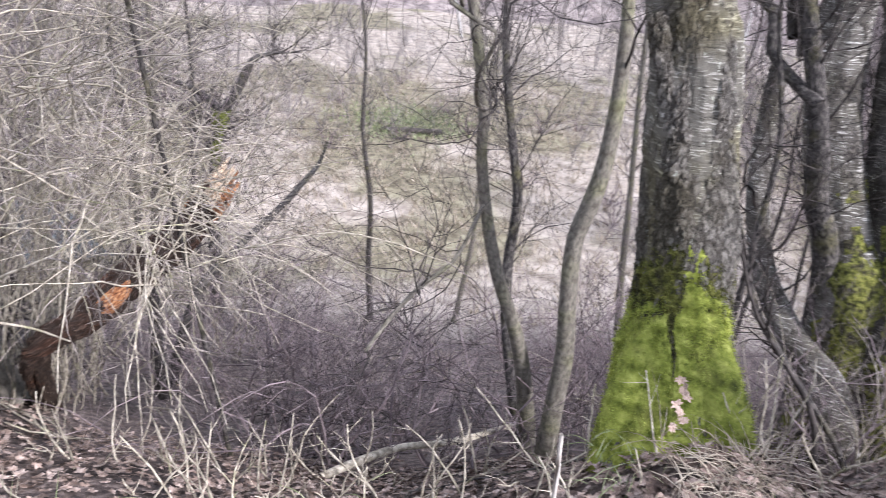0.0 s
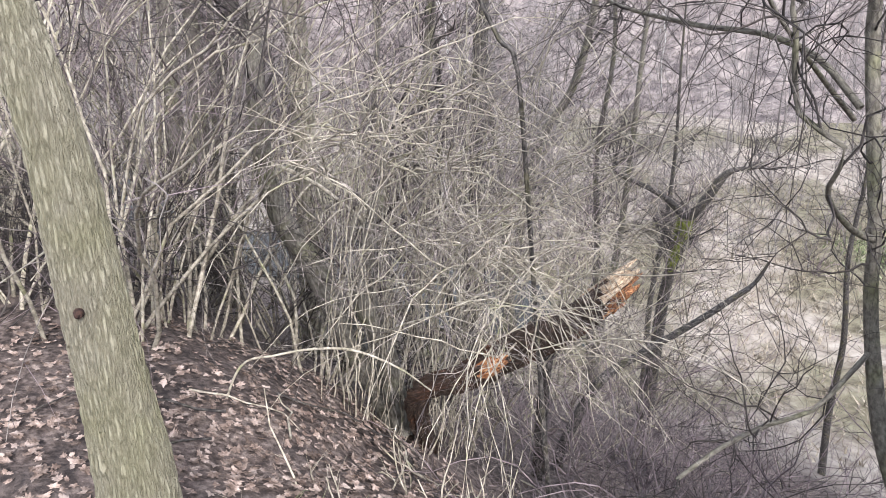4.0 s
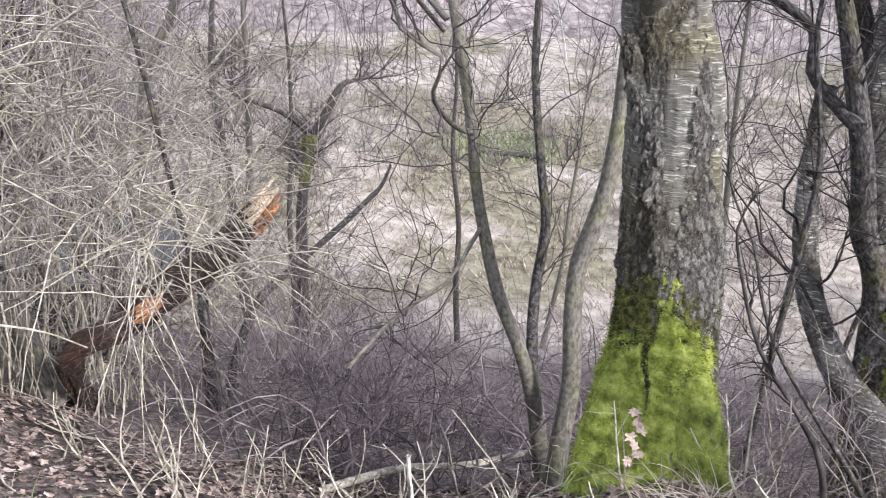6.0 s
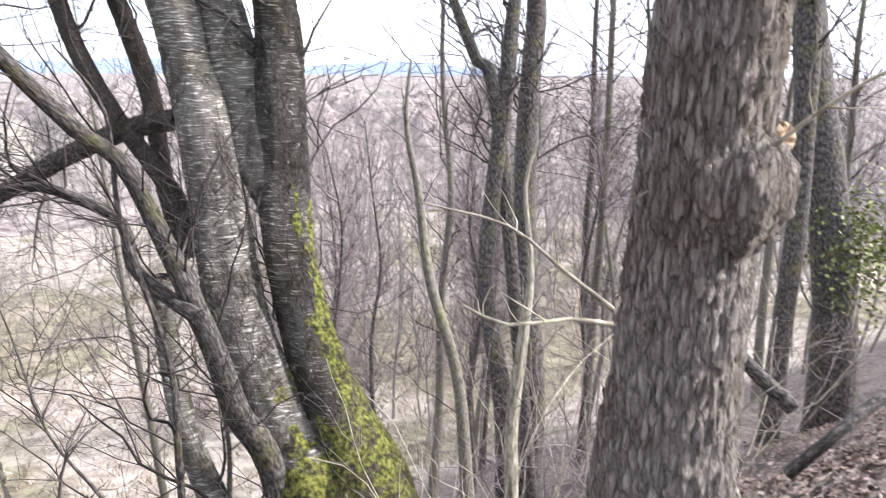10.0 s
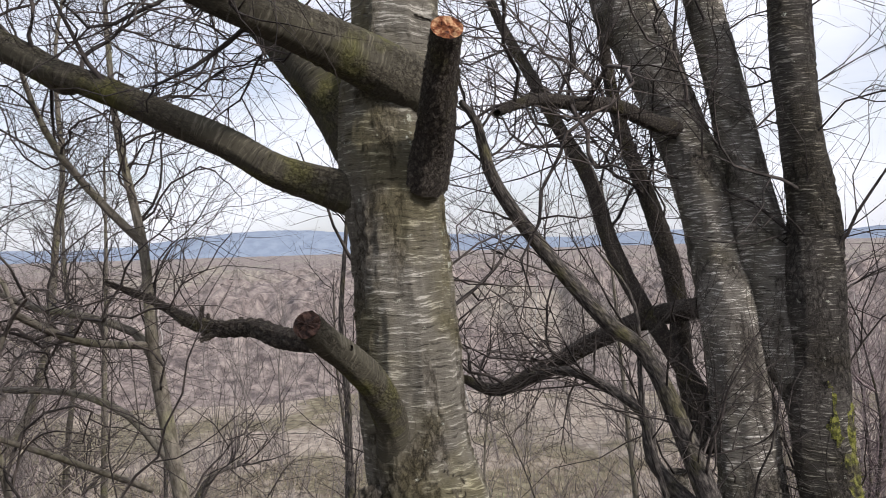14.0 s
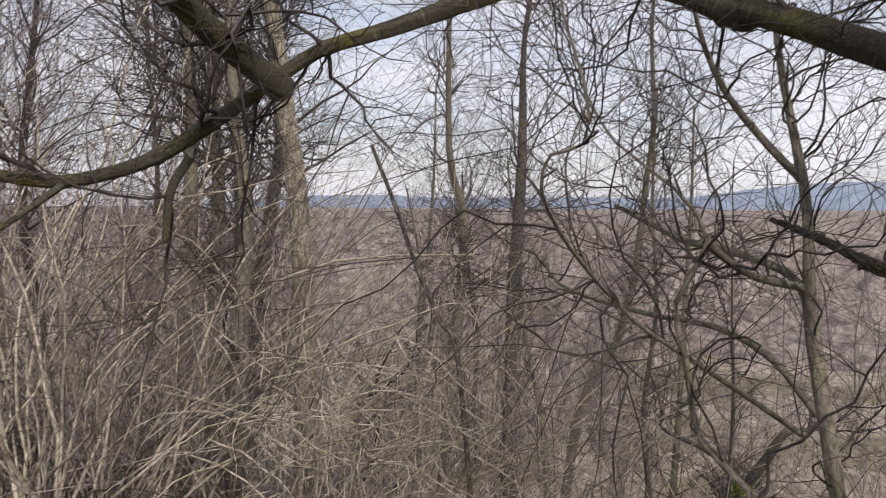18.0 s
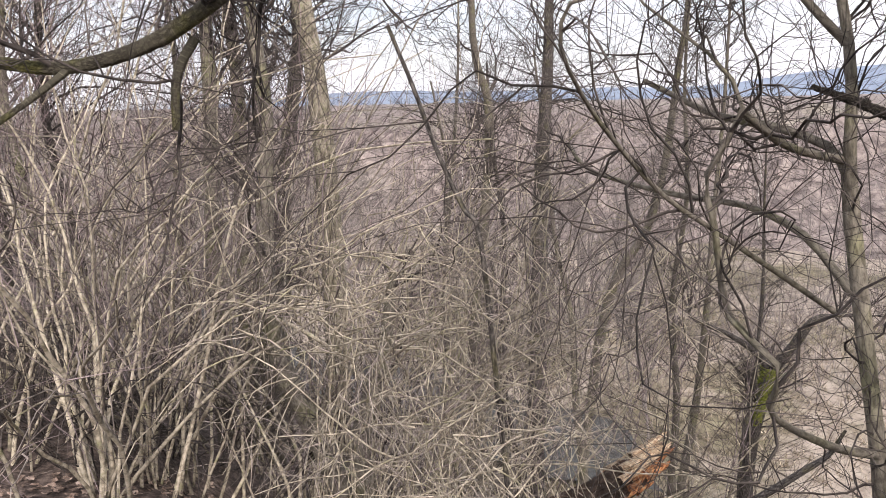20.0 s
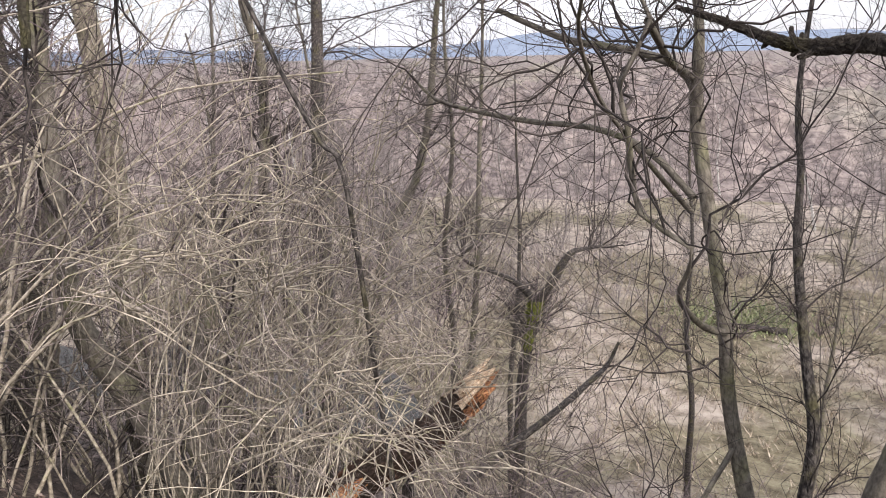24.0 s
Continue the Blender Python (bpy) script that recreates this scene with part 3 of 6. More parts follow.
def moss_on(parent, points, shape, sides, keep, material, label, seed, lift=0.012, step=0.02, blades=2500, blade=0.018, name="moss"):
    """A cushion of moss over part of a trunk: a lumpy skin with ragged edges, and many short blades. keep(position, normal) says where it grows."""
    rng = np.random.default_rng(seed)
    p = spline(points, step)
    v, f, u = tube_arrays(p[None], sides, shape)
    axis_pts = np.repeat(p[:, :3], sides, 0)
    nrm = unit(v - axis_pts)
    lump = 0.75 + 0.45 * wave(v[:, 0] * 9 + v[:, 2] * 4, v[:, 2] * 9 + v[:, 1] * 8, seed) + 0.12 * wave(v[:, 0] * 45, v[:, 2] * 45 + v[:, 1] * 30, seed + 1)
    k = keep(v, nrm) + 0.20 * wave(v[:, 0] * 9 + v[:, 1] * 8, v[:, 2] * 7, seed + 4) + 0.13 * wave(v[:, 0] * 34, v[:, 2] * 24 + v[:, 1] * 30, seed + 6)
    height = np.clip(k * 4, -0.9, 1) * lift * (0.45 + np.clip(lump, 0, 1.5))
    w = v + nrm * height[:, None]
    good = (k > -0.2)[f].all(1)
    skin = link_mesh(name, w, f[good], material, parent, label, uvs=u.reshape(len(f), 4, 2)[good].reshape(-1, 2))
    idx = np.where(k > 0.05)[0]
    if len(idx) and blades:
        q = idx[rng.integers(0, len(idx), blades)]
        o = w[q] + rng.normal(size=(blades, 3)) * 0.005 - nrm[q] * 0.002
        d = unit(nrm[q] + rng.normal(size=(blades, 3)) * 0.6 + np.array([0, 0, -0.1]))
        s = unit(np.cross(d, rng.normal(size=(blades, 3)))) * rng.uniform(0.0007, 0.0018, blades)[:, None]
        L = rng.uniform(0.4, 1.2, blades)[:, None] * blade
        tri = np.stack([o - s, o + s, o + d * L], 1).reshape(-1, 3)
        b = link_mesh("moss_fringe", tri, np.arange(len(tri)).reshape(-1, 3), material, skin, label, smooth=False)
        tagged(b, kind="stuff")
    return skin


# ---------------------------------------------------------------- the near trees
CHERRY_TRUNK = [(0.125, 1.575, -0.588, 0.255), (0.078, 1.655, -0.234, 0.222), (0.070, 1.700, -0.149, 0.203), (0.062, 1.765, -0.005, 0.180), (0.055, 1.868, 0.204, 0.156), (0.044, 1.931, 0.471, 0.1440), (0.005, 2.014, 0.760, 0.1391), (-0.031, 2.067, 1.020, 0.1302), (-0.079, 2.095, 1.175, 0.1224), (-0.097, 2.113, 1.434, 0.1199), (-0.115, 2.140, 1.645, 0.1172), (-0.129, 2.148, 1.821, 0.1245), (-0.132, 2.178, 1.975, 0.1267), (-0.117, 2.201, 2.144, 0.1108), (-0.116, 2.231, 2.350, 0.1056)]
cherry_shape = relief(3, 0.055, 0.007, 9, 0.12, 0.5, 5)
ROOT_R, ROOT_L = [(0.095, 1.850, 0.330, 0.030), (0.130, 1.735, 0.187, 0.050), (0.172, 1.640, 0.084, 0.055), (0.204, 1.560, -0.008, 0.050), (0.235, 1.480, -0.084, 0.042), (0.255, 1.400, -0.150, 0.030)], [(-0.005, 1.850, 0.300, 0.030), (-0.045, 1.740, 0.140, 0.050), (-0.078, 1.680, 0.001, 0.054), (-0.108, 1.620, -0.118, 0.050), (-0.135, 1.575, -0.226, 0.042), (-0.155, 1.535, -0.310, 0.030)]
DEAD = [(-0.208, 1.741, 1.475, 0.0210), (-0.292, 1.799, 1.477, 0.0209), (-0.369, 1.857, 1.492, 0.0195), (-0.461, 1.906, 1.487, 0.0179), (-0.538, 1.938, 1.499, 0.0147), (-0.619, 1.988, 1.528, 0.0108), (-0.704, 2.012, 1.560, 0.0084), (-0.790, 2.032, 1.587, 0.0052)]
CUT_TOP, CUT_LOW = [(-0.040, 2.081, 1.785, 0.0516), (-0.010, 2.024, 1.872, 0.0448), (0.017, 1.916, 1.967, 0.0384), (0.035, 1.848, 2.029, 0.0344), (0.048, 1.799, 2.061, 0.0322)], [(-0.117, 2.050, 1.150, 0.0500), (-0.117, 2.028, 1.193, 0.0450), (-0.116, 1.968, 1.282, 0.0370), (-0.129, 1.863, 1.374, 0.0325), (-0.153, 1.755, 1.441, 0.0285), (-0.172, 1.668, 1.484, 0.0265), (-0.181, 1.592, 1.521, 0.0245)]
cherry, cherry_lines = tree("cherry_tree", "old cherry tree with silver banded bark and a bright mossy foot", "tree", CHERRY_TRUNK, CHERRY,
    [("limb", [(-0.121, 2.200, 1.777, 0.0831), (-0.179, 2.190, 1.882, 0.0898), (-0.267, 2.222, 2.031, 0.0883), (-0.399, 2.289, 2.199, 0.0847), (-0.552, 2.343, 2.376, 0.0801), (-0.723, 2.381, 2.558, 0.0784)]), ("limb", [(-0.020, 2.164, 1.980, 0.0540), (-0.076, 2.096, 2.022, 0.0639), (-0.165, 2.019, 2.067, 0.0577), (-0.261, 1.913, 2.102, 0.0496), (-0.341, 1.803, 2.123, 0.0432), (-0.439, 1.742, 2.163, 0.0385)]), ("limb", [(-0.101, 2.153, 1.737, 0.0566), (-0.182, 2.118, 1.767, 0.0571), (-0.243, 2.094, 1.787, 0.0486), (-0.317, 2.074, 1.811, 0.0418), (-0.386, 2.041, 1.838, 0.0386), (-0.481, 2.017, 1.897, 0.0364), (-0.594, 1.978, 1.949, 0.0339), (-0.705, 1.943, 2.004, 0.0310), (-0.824, 1.905, 2.052, 0.0281), (-0.850, 1.994, 2.053, 0.0353), (-0.998, 1.966, 2.138, 0.0342), (-1.147, 1.926, 2.188, 0.0283), (-1.340, 1.832, 2.201, 0.0257), (-1.498, 1.733, 2.229, 0.0212)]), ("limb", [(-1.004, 1.782, 2.259, 0.0403), (-1.103, 1.732, 2.206, 0.0350), (-1.234, 1.645, 2.141, 0.0274), (-1.353, 1.550, 2.090, 0.0230), (-1.458, 1.451, 2.041, 0.0200), (-1.553, 1.343, 1.998, 0.0180), (-1.637, 1.291, 1.955, 0.0171), (-1.828, 1.086, 1.766, 0.0188), (-1.929, 0.971, 1.698, 0.0168), (-2.021, 0.853, 1.668, 0.0157), (-2.104, 0.736, 1.685, 0.0136), (-2.181, 0.598, 1.719, 0.0104)]), ("branch", [(-1.646, 1.258, 1.899, 0.0362), (-1.591, 1.114, 1.953, 0.0309), (-1.499, 0.962, 2.003, 0.0266), (-1.388, 0.845, 2.038, 0.0228)]),
     ("branch", [(-1.999, 0.859, 1.659, 0.0097), (-1.990, 0.780, 1.600, 0.0081), (-1.958, 0.700, 1.548, 0.0065), (-1.926, 0.605, 1.488, 0.0043)]), ("branch", [(-1.819, 1.104, 1.732, 0.0127), (-1.839, 1.061, 1.646, 0.0113), (-1.845, 1.048, 1.519, 0.0092)]), ("cut_limb", CUT_TOP), ("cut_stub", CUT_LOW), ("dead_branch", DEAD),
     ("bark_ridge", [(-0.060, 1.925, 0.36, 0.020), (-0.085, 1.915, 0.450, 0.0380), (-0.072, 1.939, 0.600, 0.0393), (-0.094, 1.969, 0.857, 0.0335), (-0.146, 1.990, 1.031, 0.0309), (-0.170, 2.020, 1.119, 0.0291)]), ("root", ROOT_R), ("root", ROOT_L)],
    sides=128, step=0.009, limb_sides=40, limb_step=0.008, shape=cherry_shape, limb_mat=LIMB, twigs=(60, 480, 1700), twig_len=(0.4, 1.1), u_low=0.4, nodes=(11, 6, 4), seed=11, twig_r=(0.004, 0.008), fine=0.0012, root=False, extend=2.5, crook=0.55, twig_from=("limb", "branch"))
stub_rng = np.random.default_rng(19)
for p in sprout(stub_rng, [spline(DEAD, 0.03), spline(CUT_LOW, 0.03)], 26, (0.02, 0.07), (0.005, 0.011), 4, angle=(45, 85), u_range=(0.05, 0.9), wander=0.15):
    p[:, 3] = np.maximum(p[:, 3], p[0, 3] * 0.6)
    tubes("stub", [p[None]], 6, LIMB_DARK, cherry)
cut_stubs = [next(ob for ob in cherry.children if ob.name.startswith(nm)) for nm in ("cut_limb", "cut_stub")]
cap("cut_face", CUT_TOP[-1], CUT_TOP[-2], CUT_TOP[-1][3], CUTWOOD, cut_stubs[0], "raw orange sawn wood", 2)
cap("cut_face", CUT_LOW[-1], CUT_LOW[-2], CUT_LOW[-1][3], OLDCUT, cut_stubs[1], "dark weathered sawn wood", 3)
moss_on(cherry, CHERRY_TRUNK[:7], cherry_shape, 150, lambda v, n: np.minimum(0.9 - np.abs(v[:, 0] - 0.03) * 1.6, (0.335 - v[:, 2] - 0.9 * np.clip(v[:, 0] - 0.07, 0, 1)) * 2.4) - 0.30 + 0.5 * (-n[:, 1])
        - 0.6 * np.exp(-((v[:, 0] - 0.022 + 0.05 * v[:, 2] + 0.006 * np.sin(v[:, 2] * 31)) / 0.008) ** 2) - 0.8 * np.exp(-((v[:, 0] - 0.165) / 0.02) ** 2 - ((v[:, 2] - 0.02) / 0.09) ** 2) - 0.7 * np.exp(-((v[:, 0] + 0.10) / 0.03) ** 2 - ((v[:, 2] + 0.09) / 0.05) ** 2),
        MOSS, "bright green moss cushion", 21, 0.022, 0.009, 45000, 0.016)
for k, rt in enumerate((ROOT_R, ROOT_L)):
    moss_on(cherry, rt, None, 40, lambda v, n: 0.25 - 0.4 * n[:, 1] + 0.2 * n[:, 2], MOSS, "bright green moss on the root", 41 + k, 0.016, 0.010, 9000, 0.012)
moss_on(cherry, CHERRY_TRUNK[1:9], cherry_shape, 160, lambda v, n: (0.74 - v[:, 2]) * 1.3 + 0.25 * np.sin(np.arctan2(n[:, 1], n[:, 0]) * 5), CHERRY_OLD, "dark fissured old bark", 28, 0.009, 0.007, 0, name="old_bark")
moss_on(cherry, CHERRY_TRUNK[2:8], cherry_shape, 110, lambda v, n: np.minimum((0.60 - v[:, 2]) * 1.4, (v[:, 2] - 0.05) * 2) - 0.5 + 0.40 * (-n[:, 1]),
        MOSS_DULL, "dull olive moss", 22, 0.012, 0.010, 22000, 0.011)

TRI_LEFT, TRI_RIGHT = rooted([(1.375, 3.343, -0.490, 0.2034), (1.317, 3.469, -0.236, 0.1705), (1.237, 3.652, 0.064, 0.1519), (1.169, 3.828, 0.431, 0.1392), (1.151, 3.936, 0.811, 0.1335), (1.119, 3.995, 1.276, 0.1254), (1.100, 4.144, 1.580, 0.1231), (1.050, 4.227, 1.945, 0.1289), (0.961, 4.348, 2.308, 0.1378), (0.832, 4.443, 2.719, 0.1550), (0.709, 4.541, 3.122, 0.1594)]), rooted([(1.599, 3.249, -0.510, 0.2330), (1.530, 3.410, -0.145, 0.1722), (1.479, 3.624, 0.203, 0.1321), (1.451, 3.783, 0.606, 0.1218), (1.480, 3.945, 1.033, 0.1381), (1.478, 3.946, 1.340, 0.1279), (1.494, 3.961, 1.698, 0.1105), (1.471, 4.001, 2.090, 0.0988), (1.458, 4.059, 2.496, 0.1005), (1.462, 4.111, 2.885, 0.0993)])
triple, triple_lines = tree("triple_stemmed_cherry", "tall three-stemmed cherry tree with lichened banded bark", "tree", TRI_LEFT, STEM_CHERRY,
    [("stem", [(1.482, 3.944, 0.675, 0.0767), (1.433, 3.962, 0.902, 0.0900), (1.351, 3.989, 1.131, 0.1040), (1.344, 4.044, 1.388, 0.1110), (1.302, 4.109, 1.655, 0.1159), (1.256, 4.227, 2.048, 0.1031), (1.208, 4.292, 2.427, 0.0965), (1.147, 4.359, 2.793, 0.0955), (1.112, 4.470, 3.157, 0.0954)]), ("dark_stem", TRI_RIGHT), ("stem", [(1.341, 3.830, 0.100, 0.0581), (1.281, 3.952, 0.501, 0.0607), (1.316, 4.157, 0.755, 0.0600), (1.294, 4.268, 1.151, 0.0591), (1.241, 4.335, 1.488, 0.0573)]), ("stem", rooted([(1.244, 2.977, -0.837, 0.0996), (1.090, 3.253, -0.677, 0.0779), (0.970, 3.503, -0.473, 0.0696), (0.869, 3.636, -0.125, 0.0635), (0.838, 3.747, 0.224, 0.0572), (0.813, 3.753, 0.644, 0.0495)])), ("limb", [(1.023, 4.131, 1.323, 0.0546), (0.831, 4.270, 1.273, 0.0513), (0.560, 4.407, 1.148, 0.0476), (0.263, 4.524, 0.969, 0.0432), (0.011, 4.571, 0.855, 0.0345), (-0.183, 4.659, 0.905, 0.0225)]), ("limb", [(1.053, 4.329, 2.190, 0.0500), (0.800, 4.030, 2.215, 0.0385), (0.600, 3.790, 2.255, 0.0330), (0.417, 3.566, 2.235, 0.0300), (0.250, 3.330, 2.215, 0.0240), (0.100, 3.050, 2.120, 0.0150)]), ("branch", [(1.024, 3.977, 0.667, 0.0602), (0.987, 4.088, 0.908, 0.0513), (0.898, 4.208, 1.109, 0.0476), (0.752, 4.283, 1.360, 0.0459), (0.628, 4.349, 1.651, 0.0439), (0.533, 4.459, 2.017, 0.0422), (0.382, 4.570, 2.314, 0.0373), (0.223, 4.674, 2.659, 0.0320), (0.070, 4.773, 2.988, 0.0263), (-0.020, 4.770, 3.289, 0.0198)]), ("branch", [(1.016, 4.184, 0.723, 0.0610), (0.982, 4.344, 0.974, 0.0521), (0.978, 4.396, 1.141, 0.0499), (0.965, 4.500, 1.491, 0.0512), (0.878, 4.617, 1.862, 0.0466), (0.782, 4.733, 2.193, 0.0416), (0.711, 4.843, 2.573, 0.0362), (0.660, 4.849, 3.006, 0.0264)])],
    sides=60, step=0.016, limb_sides=30, shape=relief(5, 0.07, 0.006, 9), limb_mat=LIMB_DARK, twigs=(120, 900, 2600), twig_len=(0.8, 2.0), u_low=0.4, seed=12, fine=0.0018, extend=3, twig_r=(0.006, 0.013), crook=0.45, nodes=(9, 6, 3))
moss_on(triple, TRI_RIGHT[:6], None, 48, lambda v, n: (0.75 - v[:, 2]) * 0.6 - 0.55 + 0.65 * (n[:, 0] * 0.75 - n[:, 1] * 0.6), MOSS_DULL, "olive moss", 23, 0.012, 0.03, 7000, 0.015)
moss_on(triple, TRI_LEFT[:4], None, 48, lambda v, n: (0.15 - v[:, 2]) * 0.7 - 0.45 + 0.5 * (n[:, 0] * 0.5 - n[:, 1] * 0.5), MOSS_DULL, "olive moss", 24, 0.012, 0.03, 3000, 0.015)
tree("leaning_sapling", "slender grey sapling leaning out over the slope", "tree", [(1.190, 3.353, -0.320, 0.0650), (1.026, 3.348, 0.088, 0.0597), (0.920, 3.323, 0.457, 0.0493), (0.685, 3.433, 1.139, 0.0340), (0.501, 3.408, 1.335, 0.0322), (0.307, 3.372, 1.565, 0.0302), (0.138, 3.324, 1.791, 0.0282), (0.056, 3.292, 1.946, 0.0245), (0.019, 3.270, 2.119, 0.0174), (-0.040, 3.216, 2.198, 0.0120)], DARKBARK, [("branch", [(0.872, 3.282, 0.575, 0.0346), (0.769, 3.404, 0.655, 0.0303), (0.676, 3.520, 0.761, 0.0282), (0.661, 3.623, 0.925, 0.0262), (0.499, 3.741, 1.029, 0.0238), (0.362, 3.849, 1.072, 0.0215), (0.194, 3.952, 1.035, 0.0167)])],
     sides=14, twigs=(46, 260, 1000), twig_len=(0.5, 1.2), seed=13, twig_r=(0.004, 0.008), shape=relief(2, 0.08))

OAK_PROFILE = ((0.05, 0.23), (0.25, 0.195), (0.42, 0.172), (0.58, 0.150), (0.76, 0.124), (0.92, 0.112), (1.1, 0.100), (1.3, 0.094), (1.55, 0.092), (1.8, 0.089), (2.1, 0.087), (2.6, 0.082))
OAK_TRUNK = [(1.160 - 0.035 * z, 1.130 - 0.089 * z, z, r) for z, r in OAK_PROFILE]
SNAG = [(1.241, 1.053, 1.441, 0.0407), (1.218, 0.985, 1.449, 0.0281), (1.199, 0.942, 1.456, 0.0212)]
oak_shape = relief(8, 0.03, 0.005, 30, 0.10, 0.3, 5)
oak, _ = tree("oak_tree", "oak tree with deeply ridged grey bark and mossy roots", "tree", OAK_TRUNK, OAK, [("snag", SNAG)],
    sides=140, step=0.008, limb_sides=24, shape=oak_shape, twigs=(0, 0, 0), root=False, extend=1.5)
burl = [(1.118, 0.962, 1.29, 0.03), (1.114, 0.955, 1.335, 0.055), (1.114, 0.952, 1.385, 0.066), (1.116, 0.955, 1.43, 0.058), (1.12, 0.965, 1.48, 0.028)]
trunk("burl", [(x, y, z, r * 1.12) for x, y, z, r in burl], OAK, oak, 90, 0.006, relief(14, 0.30, 0.005, 10), "swollen knotted collar")
cap("snag_face", SNAG[-1], SNAG[-2], SNAG[-1][3] * 1.15, SPLINTER_PALE, oak, "pale broken wood", 5)
for tw in ([(1.111, 1.168, 1.148, 0.0054), (1.029, 1.203, 1.219, 0.0038), (0.923, 1.222, 1.304, 0.0027), (0.783, 1.253, 1.348, 0.0017)], [(1.112, 1.167, 1.120, 0.0054), (1.039, 1.194, 1.135, 0.0039), (0.927, 1.220, 1.136, 0.0028), (0.837, 1.221, 1.184, 0.0018)], [(1.177, 1.005, 1.317, 0.0057), (1.144, 0.949, 1.408, 0.0044), (1.131, 0.865, 1.481, 0.0033), (1.082, 0.754, 1.539, 0.0022), (1.064, 0.683, 1.568, 0.0012)], [(1.166, 0.986, 1.369, 0.0038), (1.112, 1.006, 1.400, 0.0029), (1.056, 1.024, 1.446, 0.0016)]):
    l = spline(tw, 0.04)
    tubes("twig", [l[None], sprout(np.random.default_rng(len(l)), [l], 6, (0.08, 0.25), (0.0012, 0.002), 5, wander=0.3)], 5, STEM_TAN, oak, "pale bare shoot")
OAK_ROOT = [(1.139, 1.206, 0.732, 0.0463), (1.093, 1.218, 0.565, 0.0593), (1.045, 1.230, 0.419, 0.0571), (0.986, 1.249, 0.278, 0.0398), (0.955, 1.271, 0.156, 0.0259)]
trunk("root", OAK_ROOT, OAK, oak, 70, 0.008, relief(4, 0.10))
moss_on(oak, OAK_ROOT, None, 40, lambda v, n: (0.56 - v[:, 2]) * 1.5 - 0.22 - 0.25 * n[:, 1] + 0.1 * n[:, 2] + 0.30 * wave(v[:, 0] * 28 + v[:, 1] * 20, v[:, 2] * 16, 9), MOSS, "bright green moss on the root", 45, 0.008, 0.008, 14000, 0.010)
moss_on(oak, OAK_TRUNK[:7], oak_shape, 90, lambda v, n: (0.60 - v[:, 2]) * 2.4 - 0.16 + 0.12 * (-n[:, 1]) - 0.10 * n[:, 0] + 0.26 * wave(v[:, 0] * 40, v[:, 1] * 40 + v[:, 2] * 18, 6) - 0.55 * np.exp(-((n[:, 0] + 0.25) / 0.22) ** 2) * (n[:, 1] < 0), MOSS, "bright green moss", 25, 0.008, 0.009, 34000, 0.010)

